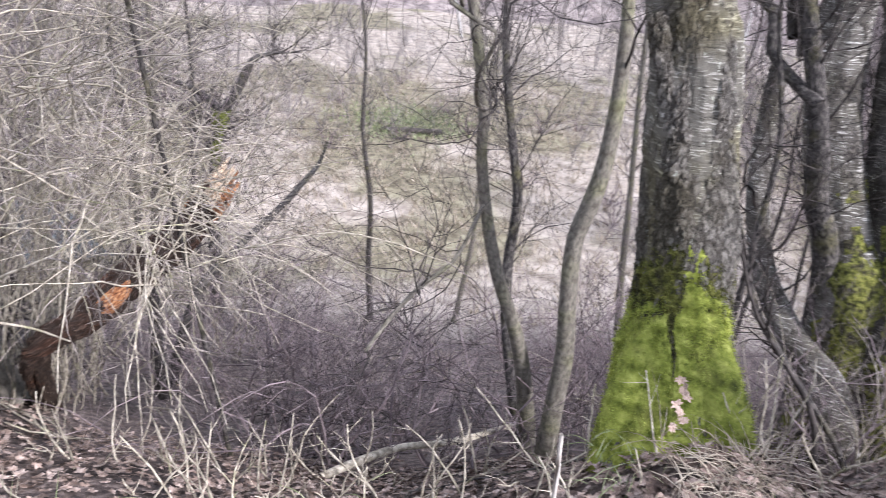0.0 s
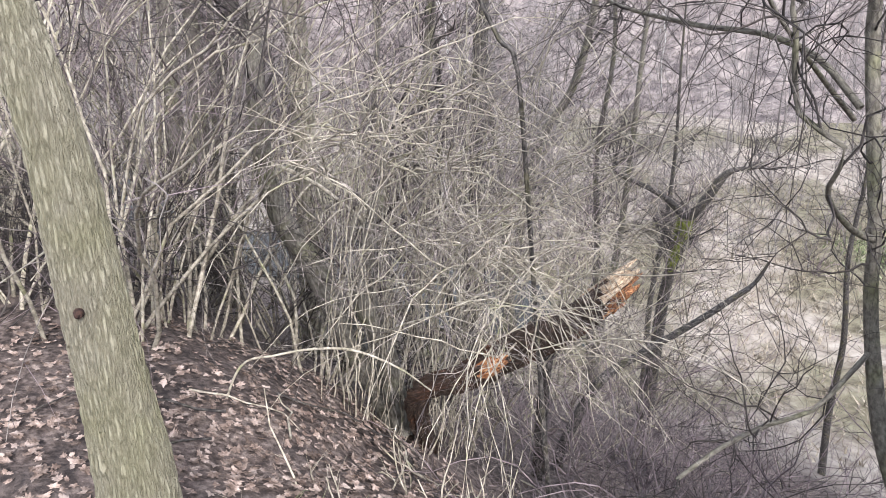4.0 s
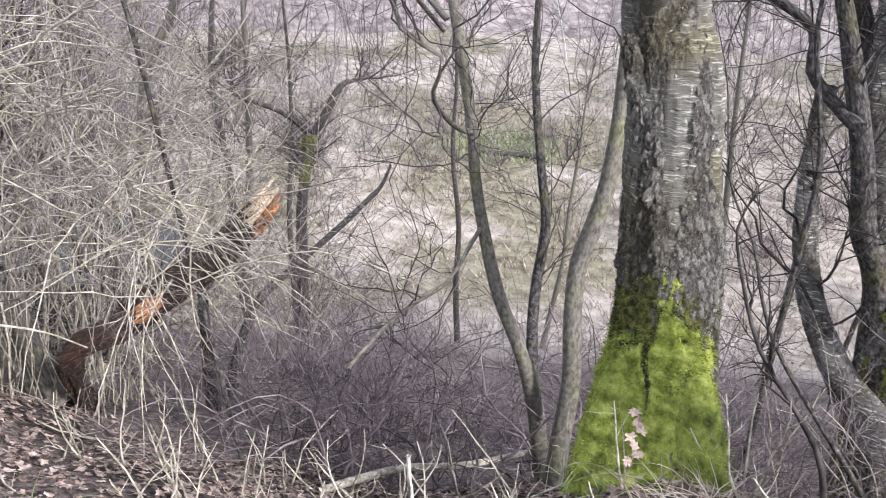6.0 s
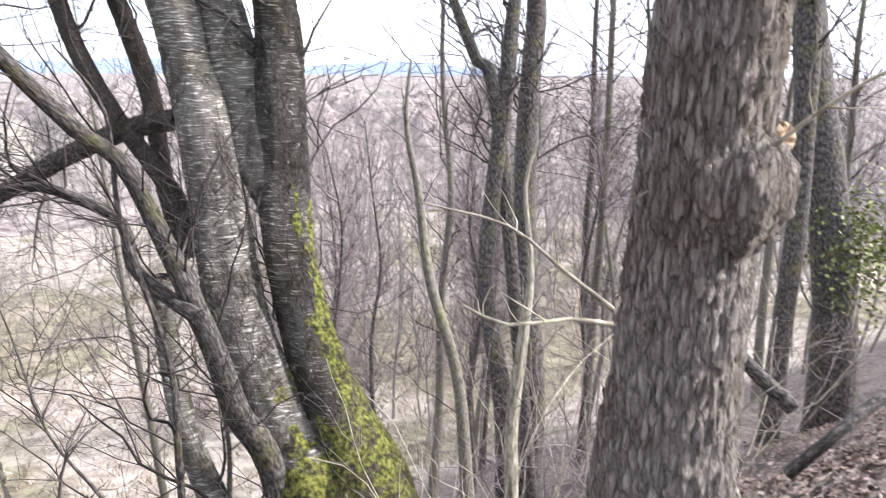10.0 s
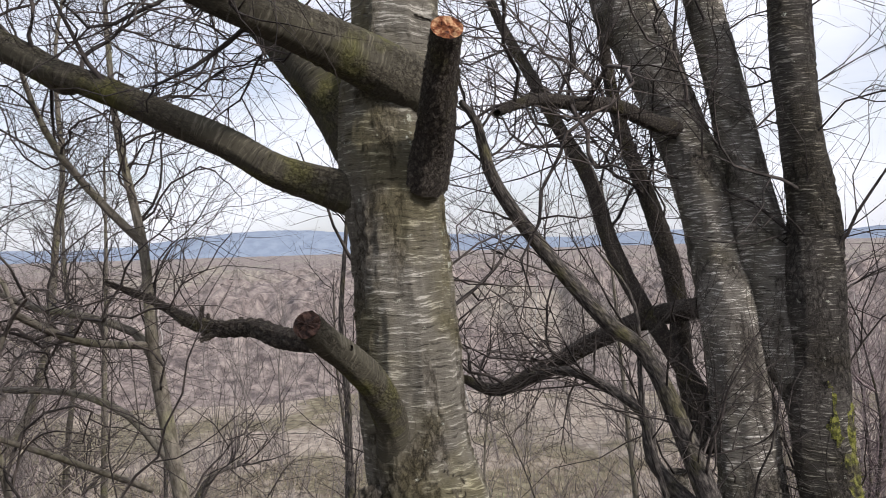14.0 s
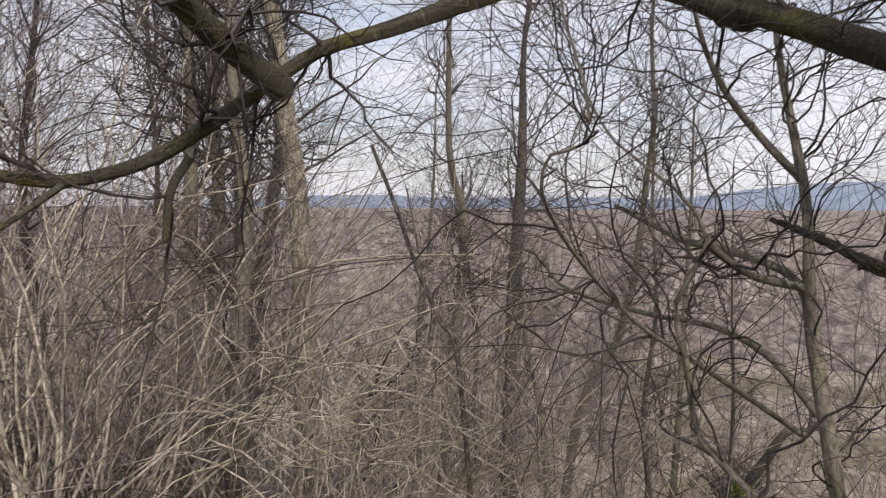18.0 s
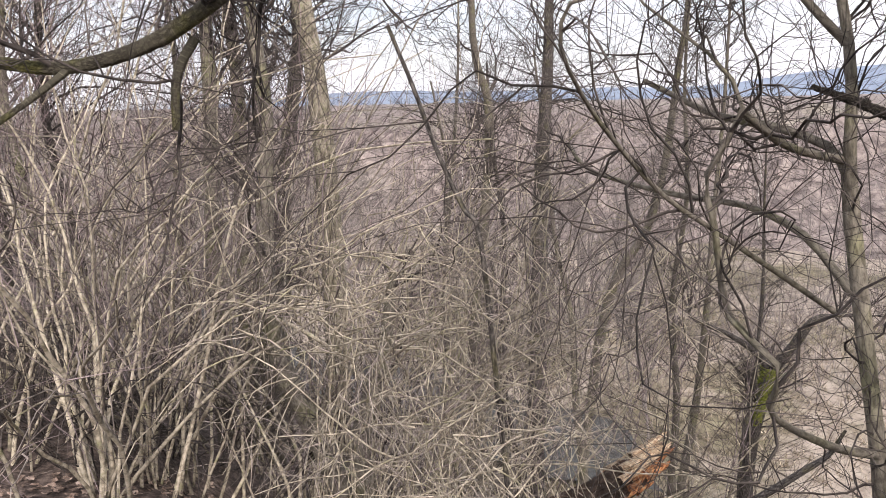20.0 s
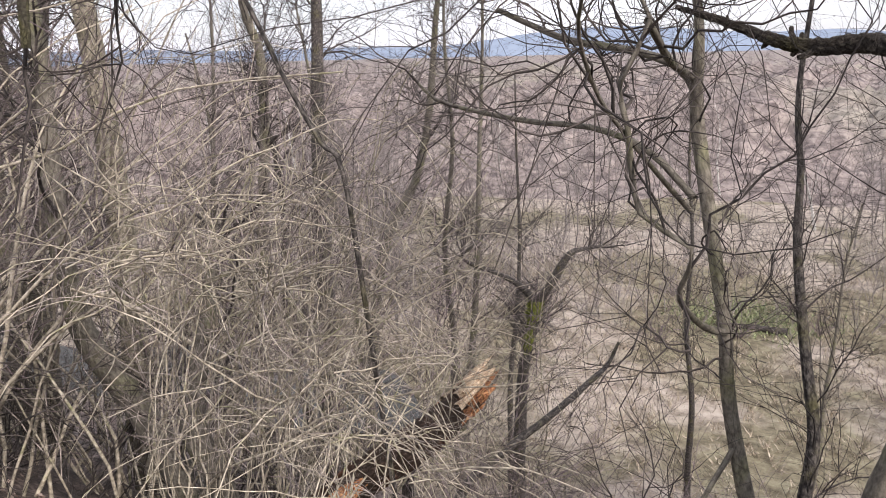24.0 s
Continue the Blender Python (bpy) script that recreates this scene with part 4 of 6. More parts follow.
alder, _ = tree("alder_tree", "slender grey alder leaning over the slope", "tree", [(-0.270, 2.518, -1.106, 0.0414), (-0.355, 2.463, -0.589, 0.0364), (-0.432, 2.416, -0.289, 0.0313), (-0.540, 2.363, 0.009, 0.0279), (-0.615, 2.330, 0.315, 0.0235), (-0.649, 2.273, 0.558, 0.0209), (-0.660, 2.220, 0.756, 0.0186), (-0.770, 2.248, 1.297, 0.0192), (-0.764, 2.195, 1.436, 0.0150), (-0.768, 2.193, 1.551, 0.0122), (-0.800, 2.232, 1.681, 0.0124), (-0.863, 2.255, 1.921, 0.0097), (-0.902, 2.291, 2.063, 0.0085), (-0.959, 2.373, 2.272, 0.0072), (-1.017, 2.455, 2.497, 0.0060)], ALDER,
    [("branch", [(-0.652, 2.221, 0.717, 0.0117), (-0.671, 2.013, 0.798, 0.0090), (-0.670, 1.756, 0.930, 0.0072), (-0.659, 1.655, 1.002, 0.0061), (-0.629, 1.611, 1.103, 0.0055), (-0.750, 1.660, 1.156, 0.0072), (-0.776, 1.633, 1.335, 0.0063), (-0.791, 1.624, 1.429, 0.0055), (-0.747, 1.662, 1.549, 0.0050), (-0.832, 1.681, 1.651, 0.0037), (-0.977, 1.678, 1.756, 0.0030), (-1.097, 1.712, 1.899, 0.0025)]), ("branch", [(-0.783, 2.225, 1.416, 0.0114), (-0.768, 1.923, 1.460, 0.0090), (-0.755, 1.761, 1.506, 0.0082), (-0.755, 1.669, 1.545, 0.0074)]), ("branch", [(-0.752, 2.151, 1.068, 0.0081), (-0.777, 1.896, 1.202, 0.0064), (-0.787, 1.662, 1.317, 0.0049), (-0.783, 1.473, 1.405, 0.0043), (-0.757, 1.293, 1.510, 0.0036), (-0.692, 1.138, 1.576, 0.0029), (-0.648, 1.043, 1.633, 0.0026), (-0.627, 1.035, 1.677, 0.0023), (-0.588, 1.056, 1.691, 0.0022), (-0.591, 1.054, 1.763, 0.0020), (-0.611, 1.035, 1.849, 0.0017), (-0.615, 1.032, 1.927, 0.0014), (-0.617, 1.070, 2.018, 0.0012)]), ("branch", [(-0.785, 2.341, 1.069, 0.0122), (-0.946, 2.404, 1.196, 0.0115), (-1.144, 2.444, 1.256, 0.0101), (-1.315, 2.430, 1.267, 0.0090), (-1.507, 2.392, 1.300, 0.0078), (-1.692, 2.402, 1.341, 0.0066), (-1.812, 2.445, 1.418, 0.0053)]), ("branch", [(-0.771, 2.225, 1.374, 0.0151), (-0.830, 2.239, 1.447, 0.0120), (-0.974, 2.248, 1.493, 0.0110), (-1.129, 2.267, 1.517, 0.0101), (-1.251, 2.302, 1.556, 0.0086), (-1.405, 2.308, 1.622, 0.0070)]), ("branch", [(-0.800, 2.232, 1.681, 0.0119), (-0.871, 2.193, 1.769, 0.0107), (-0.956, 2.142, 1.896, 0.0094), (-1.005, 2.109, 2.020, 0.0072), (-1.032, 2.090, 2.141, 0.0061)]), ("hanging_branch", [(-0.616, 2.325, 0.330, 0.0090), (-0.650, 2.230, 0.262, 0.0080), (-0.707, 2.130, 0.158, 0.0070), (-0.792, 2.005, 0.134, 0.0085), (-0.883, 1.872, 0.072, 0.0077), (-0.954, 1.738, -0.006, 0.0068)])],
    sides=16, twigs=(150, 1050, 2600), twig_len=(0.35, 1.1), seed=31, extend=1.2, u_low=0.3, crook=0.5, lift=0.08, nodes=(12, 7, 4), twig_r=(0.002, 0.0045), fine=0.0009, shape=relief(7, 0.08))
tree("alder_sapling", "thin dark alder sapling on the slope", "tree", [(-0.313, 2.666, -1.135, 0.0385), (-0.433, 3.059, -0.720, 0.0320), (-0.465, 3.257, -0.458, 0.0297), (-0.454, 3.358, -0.109, 0.0265), (-0.512, 3.454, 0.162, 0.0235), (-0.569, 3.548, 0.428, 0.0220), (-0.614, 3.644, 0.687, 0.0192), (-0.636, 3.742, 0.967, 0.0152), (-0.681, 3.837, 1.314, 0.0124)], DARKBARK, sides=10, twigs=(36, 170, 400), twig_len=(0.4, 1.0), seed=32, twig_r=(0.003, 0.006), fine=0.0015, extend=1.2, u_low=0.25)
tree("slim_tree", "slim grey tree behind the mossy cherry", "tree", [(-0.224, 2.320, -0.653, 0.0421), (-0.212, 2.370, -0.358, 0.0408), (-0.242, 2.389, -0.040, 0.0373), (-0.242, 2.419, 0.174, 0.0364), (-0.206, 2.430, 0.317, 0.0373), (-0.172, 2.470, 0.510, 0.0332), (-0.163, 2.520, 0.734, 0.0293), (-0.169, 2.570, 0.947, 0.0270), (-0.173, 2.670, 1.257, 0.0217)], ALDER, sides=16, twigs=(14, 50, 90), twig_len=(0.4, 1.0), seed=33, extend=2.0, u_low=0.3, shape=relief(9, 0.08))
POLLARD = [(-5.383, 11.017, -7.401, 0.1489), (-5.312, 10.939, -6.319, 0.1259), (-5.257, 10.855, -5.090, 0.1076), (-5.152, 10.792, -3.575, 0.0937), (-4.999, 10.751, -2.780, 0.0905), (-4.941, 10.776, -2.328, 0.0998)]
pollard, _ = tree("pollard_tree", "mossy pollarded tree forking over the meadow edge", "tree", POLLARD, DARKBARK, [("limb", [(-4.971, 10.763, -2.326, 0.0694), (-5.182, 10.669, -2.085, 0.0512), (-5.463, 10.423, -1.854, 0.0373), (-5.791, 10.140, -1.665, 0.0321), (-5.897, 10.082, -1.533, 0.0278), (-5.746, 10.164, -1.388, 0.0199)]), ("limb", [(-4.882, 10.802, -2.334, 0.0783), (-4.688, 10.883, -1.993, 0.0690), (-4.472, 10.969, -1.573, 0.0554), (-4.320, 11.133, -1.505, 0.0344), (-4.073, 11.326, -1.471, 0.0218)])],
     sides=16, step=0.15, twigs=(44, 260, 600), twig_len=(0.8, 2.0), seed=34, u_low=0.75, fine=0.005, twig_r=(0.010, 0.022), crook=0.18, shape=relief(2, 0.08))
moss_on(pollard, POLLARD[3:], None, 16, lambda v, n: (v[:, 2] + 2.9) * 0.5 - 0.1 - 0.3 * n[:, 1], MOSS, "olive moss", 26, 0.03, 0.06, 1500, 0.05)
lean_tree, _ = tree("leaning_tree", "pale grey-green tree trunk leaning beside the path", "tree", [(-1.170, 0.234, 0.686, 0.0591), (-1.172, 0.228, 0.883, 0.0503), (-1.174, 0.222, 1.021, 0.0462), (-1.175, 0.217, 1.145, 0.0426), (-1.177, 0.212, 1.258, 0.0385), (-1.180, 0.200, 1.361, 0.0347), (-1.205, 0.185, 1.484, 0.0306), (-1.242, 0.159, 1.648, 0.0274)], ASH, sides=96, step=0.009, shape=relief(4, 0.05, 0.0012, 16), twigs=(0, 0, 0), seed=35, extend=2)
trunk("knot", [(-1.146, 0.190, 1.060, 0.007), (-1.136, 0.184, 1.062, 0.006), (-1.130, 0.181, 1.063, 0.004), (-1.132, 0.183, 1.063, 0.001)], OLDCUT, lean_tree, 14, 0.003, relief(3, 0.15), "small dark knot in the bark")
STUBBY = [(-2.602, 2.214, -0.917, 0.0892), (-2.906, 2.327, -0.787, 0.0817), (-3.167, 2.328, -0.525, 0.0735), (-3.351, 2.254, -0.133, 0.0659), (-3.542, 2.156, 0.249, 0.0584), (-3.648, 2.176, 0.666, 0.0513), (-3.726, 2.240, 1.123, 0.0444), (-3.801, 2.308, 1.616, 0.0376)]
tree("thicket_tree", "mossy leaning tree at the edge of the thicket", "tree", STUBBY, ALDER, [("stem", [(-2.656, 2.229, -0.844, 0.0598), (-2.822, 2.271, -0.446, 0.0595), (-2.963, 2.261, -0.156, 0.0651), (-3.003, 2.368, 0.119, 0.0443), (-3.032, 2.485, 0.362, 0.0326), (-3.072, 2.590, 0.727, 0.0234)])], sides=16, twigs=(50, 220, 500), seed=36, extend=2, shape=relief(3, 0.1))
tree("birch_tree", "tall pale birch tree behind the thicket", "tree", [(-4.600, 3.165, -0.889, 0.0947), (-4.585, 3.187, 0.003, 0.0877), (-4.507, 3.125, 0.778, 0.0797), (-4.476, 3.080, 1.333, 0.0735), (-4.450, 3.027, 1.783, 0.0677), (-4.481, 2.978, 2.214, 0.0628), (-4.597, 2.937, 2.923, 0.0611), (-4.712, 2.940, 3.589, 0.0540)], PALEBARK, sides=16, twigs=(60, 300, 700), twig_len=(0.7, 1.6), seed=37, extend=3, shape=relief(6, 0.05))
for k, pp in enumerate(([(-5.894, 3.103, -0.270, 0.0708), (-5.875, 3.142, 1.006, 0.0649), (-5.865, 3.161, 1.836, 0.0531), (-5.972, 3.171, 2.378, 0.0498), (-6.075, 3.188, 3.046, 0.0428)], [(-6.656, 3.808, -0.105, 0.0815), (-6.543, 4.010, 1.451, 0.0669), (-6.488, 4.105, 2.189, 0.0579), (-6.586, 4.135, 2.916, 0.0498)], [(-5.526, 2.710, 0.707, 0.0631), (-5.505, 2.757, 1.567, 0.0553), (-5.501, 2.765, 2.061, 0.0483), (-5.502, 2.764, 2.694, 0.0414)], [(-6.278, 7.162, -2.991, 0.1263), (-6.380, 7.339, -1.502, 0.1102), (-6.433, 7.426, -0.029, 0.1009), (-6.474, 7.523, 1.037, 0.0854), (-6.503, 7.630, 1.940, 0.0705), (-6.558, 7.716, 2.761, 0.0560), (-6.616, 7.797, 3.767, 0.0346)], [(-6.619, 6.408, -1.657, 0.0778), (-6.552, 6.479, -0.284, 0.0687), (-6.485, 6.548, 0.542, 0.0607), (-6.467, 6.566, 1.535, 0.0528), (-6.584, 6.444, 2.301, 0.0390)], [(-8.454, 11.452, -2.452, 0.090), (-7.858, 11.875, -0.710, 0.078), (-7.627, 12.027, 0.512, 0.066), (-7.499, 12.108, 2.057, 0.055), (-7.398, 12.171, 3.164, 0.045)])):
    tree("woodland_tree", "thin grey-barked tree in the woods below the bank", "tree", pp, ALDER if k != 3 else DARKBARK, sides=12, step=0.12, twigs=(80, 460, 1200), twig_len=(0.8, 2.0), seed=40 + k, extend=3.5, crook=0.42, twig_r=(0.008, 0.017),
         group="trees behind the thicket", nodes=(8, 5, 2), fine=0.004, shape=relief(k, 0.08))
for k, pp in enumerate(([(4.037, 5.136, -2.069, 0.1378), (4.116, 5.201, -1.234, 0.1268), (4.173, 5.410, -0.249, 0.1084), (4.269, 5.588, 0.732, 0.0990), (4.469, 5.813, 1.610, 0.0958), (4.615, 5.953, 2.208, 0.0874)], [(3.507, 4.784, -1.035, 0.0766), (3.495, 5.037, -0.159, 0.0677), (3.634, 5.184, 0.539, 0.0681), (3.810, 5.305, 1.246, 0.0685), (3.969, 5.437, 1.872, 0.0598), (4.053, 5.500, 2.406, 0.0504)], [(3.772, 5.332, 1.246, 0.0548), (3.690, 5.509, 1.645, 0.0504), (3.605, 5.682, 2.047, 0.0413), (3.576, 5.817, 2.406, 0.0322)], [(5.207, 3.585, -0.395, 0.0772), (5.222, 3.561, 0.482, 0.0744), (5.207, 3.585, 1.296, 0.0801), (5.183, 3.620, 1.874, 0.0862), (5.146, 3.674, 2.501, 0.0767)], [(5.700, 3.441, -0.534, 0.175), (5.640, 3.533, 0.317, 0.155), (5.640, 3.690, 0.966, 0.145), (5.640, 3.866, 1.637, 0.135)])):
    tree("woodland_tree", "thin grey tree on the wooded slope", "tree", pp, DARKBARK, sides=12, step=0.12, twigs=(60, 340, 900), twig_len=(0.7, 1.8), seed=60 + k, extend=3, crook=0.4,
         group="trees on the far slope", nodes=(8, 5, 2), fine=0.0035, shape=relief(k, 0.08))
tree("bent_tree", "bent dark tree at the edge of the bank", "tree", [(3.040, 1.565, 0.150, 0.0620), (3.087, 1.585, 0.309, 0.0500), (3.163, 1.631, 0.577, 0.0430), (3.239, 1.625, 0.855, 0.0410), (3.310, 1.586, 1.092, 0.0400), (3.400, 1.556, 1.355, 0.0370), (3.480, 1.540, 1.700, 0.0330)], DARKBARK, sides=16, twigs=(24, 100, 220), seed=70, extend=2, shape=relief(2, 0.1))
tree("thin_sapling", "thin bare sapling beside the oak", "tree", [(0.647, 1.925, -0.230, 0.0109), (0.547, 2.012, -0.076, 0.0089), (0.404, 2.103, 0.097, 0.0074), (0.315, 2.174, 0.307, 0.0059), (0.271, 2.233, 0.474, 0.0049), (0.302, 2.227, 0.604, 0.0028)], TWIG, sides=8, twigs=(14, 50, 80), seed=71, twig_len=(0.2, 0.6))
ivy_at = [(5.628, 3.441, -0.534, 0.1184), (5.570, 3.533, 0.317, 0.1092), (5.587, 3.690, 0.966, 0.0986), (5.588, 3.866, 1.637, 0.0882)]
irng = np.random.default_rng(88)
ivy_tree = bpy.data.objects["woodland_tree.010"]
iz = irng.normal(size=(1500, 3)) * np.array([0.17, 0.15, 0.24]) + np.array(ivy_at[1][:3]) + np.array([0.16, -0.12, -0.08])
iu = unit(irng.normal(size=(1500, 3))) * 0.022
iv = unit(np.cross(iu, irng.normal(size=(1500, 3)))) * 0.016
itri = np.stack([iz - iu, iz + iv, iz + iu, iz - iv], 1).reshape(-1, 3)
tagged(link_mesh("ivy", itri, np.arange(6000).reshape(-1, 4), IVY, ivy_tree, "clump of dark green ivy leaves", smooth=False), kind="stuff")
for k, pp in enumerate(([(0.946, 2.200, -0.578, 0.0129), (0.567, 2.371, -0.107, 0.0085), (0.457, 2.444, 0.103, 0.0069), (0.392, 2.505, 0.302, 0.0059), (0.271, 2.570, 0.521, 0.0040)], [(2.306, 3.399, -1.223, 0.0470), (2.325, 3.505, -0.550, 0.0380), (2.332, 3.619, -0.079, 0.0337), (2.253, 3.783, 0.429, 0.0296), (2.246, 3.902, 0.914, 0.0224)], [(2.136, 2.813, -0.327, 0.0343), (2.190, 2.897, -0.090, 0.0321), (2.283, 2.953, 0.327, 0.0267), (2.367, 3.014, 0.634, 0.0161)], [(0.741, 3.206, -0.113, 0.0163), (0.753, 3.306, 0.395, 0.0138), (0.634, 3.425, 0.949, 0.0112)])):
    tree("thin_sapling", "thin bare sapling on the slope", "tree", pp, (DARKBARK, ALDER, PALEBARK, DARKBARK)[k], sides=10, twigs=(18, 80, 160), seed=74 + k, twig_len=(0.25, 0.8), twig_r=(0.002, 0.005), fine=0.0014, extend=0.6)
for pp, nm, lb, mt in (([(-2.572, 3.411, -1.688, 0.0437), (-2.565, 3.414, -1.294, 0.0386), (-2.554, 3.420, -0.968, 0.0339), (-2.525, 3.436, -0.779, 0.0267)], "dead_sapling", "dark broken sapling standing under the log", DARKBARK), ([(-1.560, 2.080, -1.150, 0.0105), (-1.640, 2.040, -0.300, 0.0101), (-1.720, 2.010, 0.500, 0.0095), (-1.799, 2.000, 1.123, 0.0085), (-1.891, 2.010, 1.224, 0.0083), (-1.999, 1.995, 1.406, 0.0078), (-2.127, 2.003, 1.618, 0.0076), (-2.262, 2.000, 1.840, 0.0070)], "dead_sapling", "dark broken dead stem leaning in the thicket", DARKBARK), ([(-1.138, 1.852, -0.717, 0.0164), (-1.012, 2.014, -0.763, 0.0173), (-0.865, 2.169, -0.805, 0.0157), (-0.625, 2.328, -0.869, 0.0153), (-0.360, 2.513, -0.887, 0.0120)], "fallen_branch", "long pale fallen branch caught in the brush", STEM_TAN), ([(-2.720, 3.950, -1.900, 0.040), (-2.603, 4.200, -1.425, 0.0340), (-2.474, 4.600, -1.295, 0.0300), (-2.286, 5.000, -1.147, 0.0270), (-2.164, 5.500, -1.047, 0.0240), (-2.132, 5.800, -1.017, 0.0180), (-2.107, 6.000, -0.889, 0.0110)], "leaning_branch", "dark bare branch leaning over the slope below the log", DARKBARK), ([(1.052, 1.450, 0.020, 0.0250), (1.056, 1.450, 0.116, 0.0240), (1.058, 1.452, 0.190, 0.0220), (1.053, 1.450, 0.262, 0.0190)], "dead_stub", "short black rotten stub beside the mossy oak root", DARKBARK), ([(3.915, 2.592, -0.262, 0.0453), (3.785, 2.776, -0.073, 0.0418), (3.617, 2.986, 0.206, 0.0382), (3.516, 3.103, 0.388, 0.0276)], "fallen_branch", "dark fallen branch leaning on the slope", DARKBARK), ([(2.567, 1.729, 0.143, 0.0233), (2.638, 1.622, 0.320, 0.0215), (2.884, 1.600, 0.423, 0.0200), (3.018, 1.564, 0.459, 0.0117)], "fallen_branch", "rotten dark log lying in the leaves", DARKBARK),
                       ([(1.186, 0.641, 0.644, 0.0095), (1.190, 0.638, 0.741, 0.0085), (1.197, 0.631, 0.845, 0.0070), (1.203, 0.628, 0.905, 0.0040)], "broken_stake", "grey broken stake standing in the leaves", PALEBARK), ([(-0.432, 0.660, 0.527, 0.0043), (-0.436, 0.658, 0.604, 0.0038), (-0.439, 0.657, 0.669, 0.0032)], "pale_stick", "bleached pale stick standing in the leaves", WHITEWOOD),
                       ([(-3.707, 1.879, 0.528, 0.0090), (-3.579, 2.141, 0.476, 0.0110), (-3.360, 2.319, 0.348, 0.0109), (-3.147, 2.458, 0.151, 0.0099), (-2.888, 2.630, -0.067, 0.0071)], "arching_shoot", "long pale arching shoot", STEM_TAN),
                       ([(-2.655, 1.310, -0.074, 0.0049), (-2.541, 1.403, -0.020, 0.0048), (-2.411, 1.506, 0.015, 0.0051), (-2.277, 1.600, 0.019, 0.0055), (-2.125, 1.699, -0.045, 0.0039), (-2.033, 1.793, -0.157, 0.0032)], "arching_shoot", "pale arching shoot low over the leaves", STEM_TAN)):
    ob, _ = trunk(nm, rooted(pp) if nm in ("broken_stake", "pale_stick", "arching_shoot", "dead_sapling", "leaning_branch") else pp, mt, None, 10, 0.03, relief(4, 0.12))
    tagged(ob, lb, nm.split("_")[1])

# the broken log: bark, torn wood along its upper side, splinters at the end
LOG = [(-2.66, 2.48, -1.2, 0.045)] + [(-2.373, 2.058, -0.457, 0.052), (-2.283, 2.305, -0.413, 0.068), (-2.208, 2.641, -0.369, 0.084), (-2.130, 2.985, -0.330, 0.092), (-2.115, 3.300, -0.285, 0.088), (-2.105, 3.440, -0.258, 0.080)]
log = thing("broken_log", "broken leaning log with a splintered orange end", "log")
trunk("bark", LOG, RUSTBARK, log, 60, 0.012, relief(6, 0.18, 0.008, 8), "rotten red-brown bark")
rng = np.random.default_rng(5)
end, before = np.array(LOG[-1][:3]), np.array(LOG[-3][:3])
ldir = unit(end - before)
sp = []
for k in range(90):
    off = rng.normal(size=3)
    off = unit(off - ldir * off.dot(ldir)) * rng.uniform(0.02, 0.088)
    b0 = end - ldir * rng.uniform(0.05, 0.30) + off
    L = rng.uniform(0.14, 0.28) * (1.15 if off[2] > 0.02 else 0.8)
    wide = rng.uniform(0.014, 0.028)
    sp.append([np.append(b0 + ldir * L * q + off * 0.1 * q + rng.normal(size=3) * 0.003, wide * (1 - q) ** 0.6 + 0.0015) for q in (0, 0.3, 0.6, 0.85, 1.0)])
sp = np.array(sp)
upper = sp[:, 0, 2] > np.quantile(sp[:, 0, 2], 0.72)
tagged(tubes("splintered_end", [sp[~upper]], 5, SPLINTER, log, "torn orange-brown wood"), kind="stuff")
tagged(tubes("torn_wood", [sp[upper]], 5, SPLINTER_PALE, log, "pale tan torn wood"), kind="stuff")
torn = [np.append(np.array(p[:3]) + np.array([0.02, -0.045, 0.015]) * (p[3] / 0.09), p[3] * q) for p, q in zip(LOG[2:4], (0.55, 0.35))]
trunk("torn_patch", [np.append((torn[0] * (1 - q) + torn[1] * q)[:3], (0.012, 0.055, 0.05, 0.012)[k]) for k, q in enumerate((0.0, 0.3, 0.7, 1.0))], SPLINTER, log, 14, 0.02, relief(2, 0.3, 0.006, 9), "torn red-brown wood")


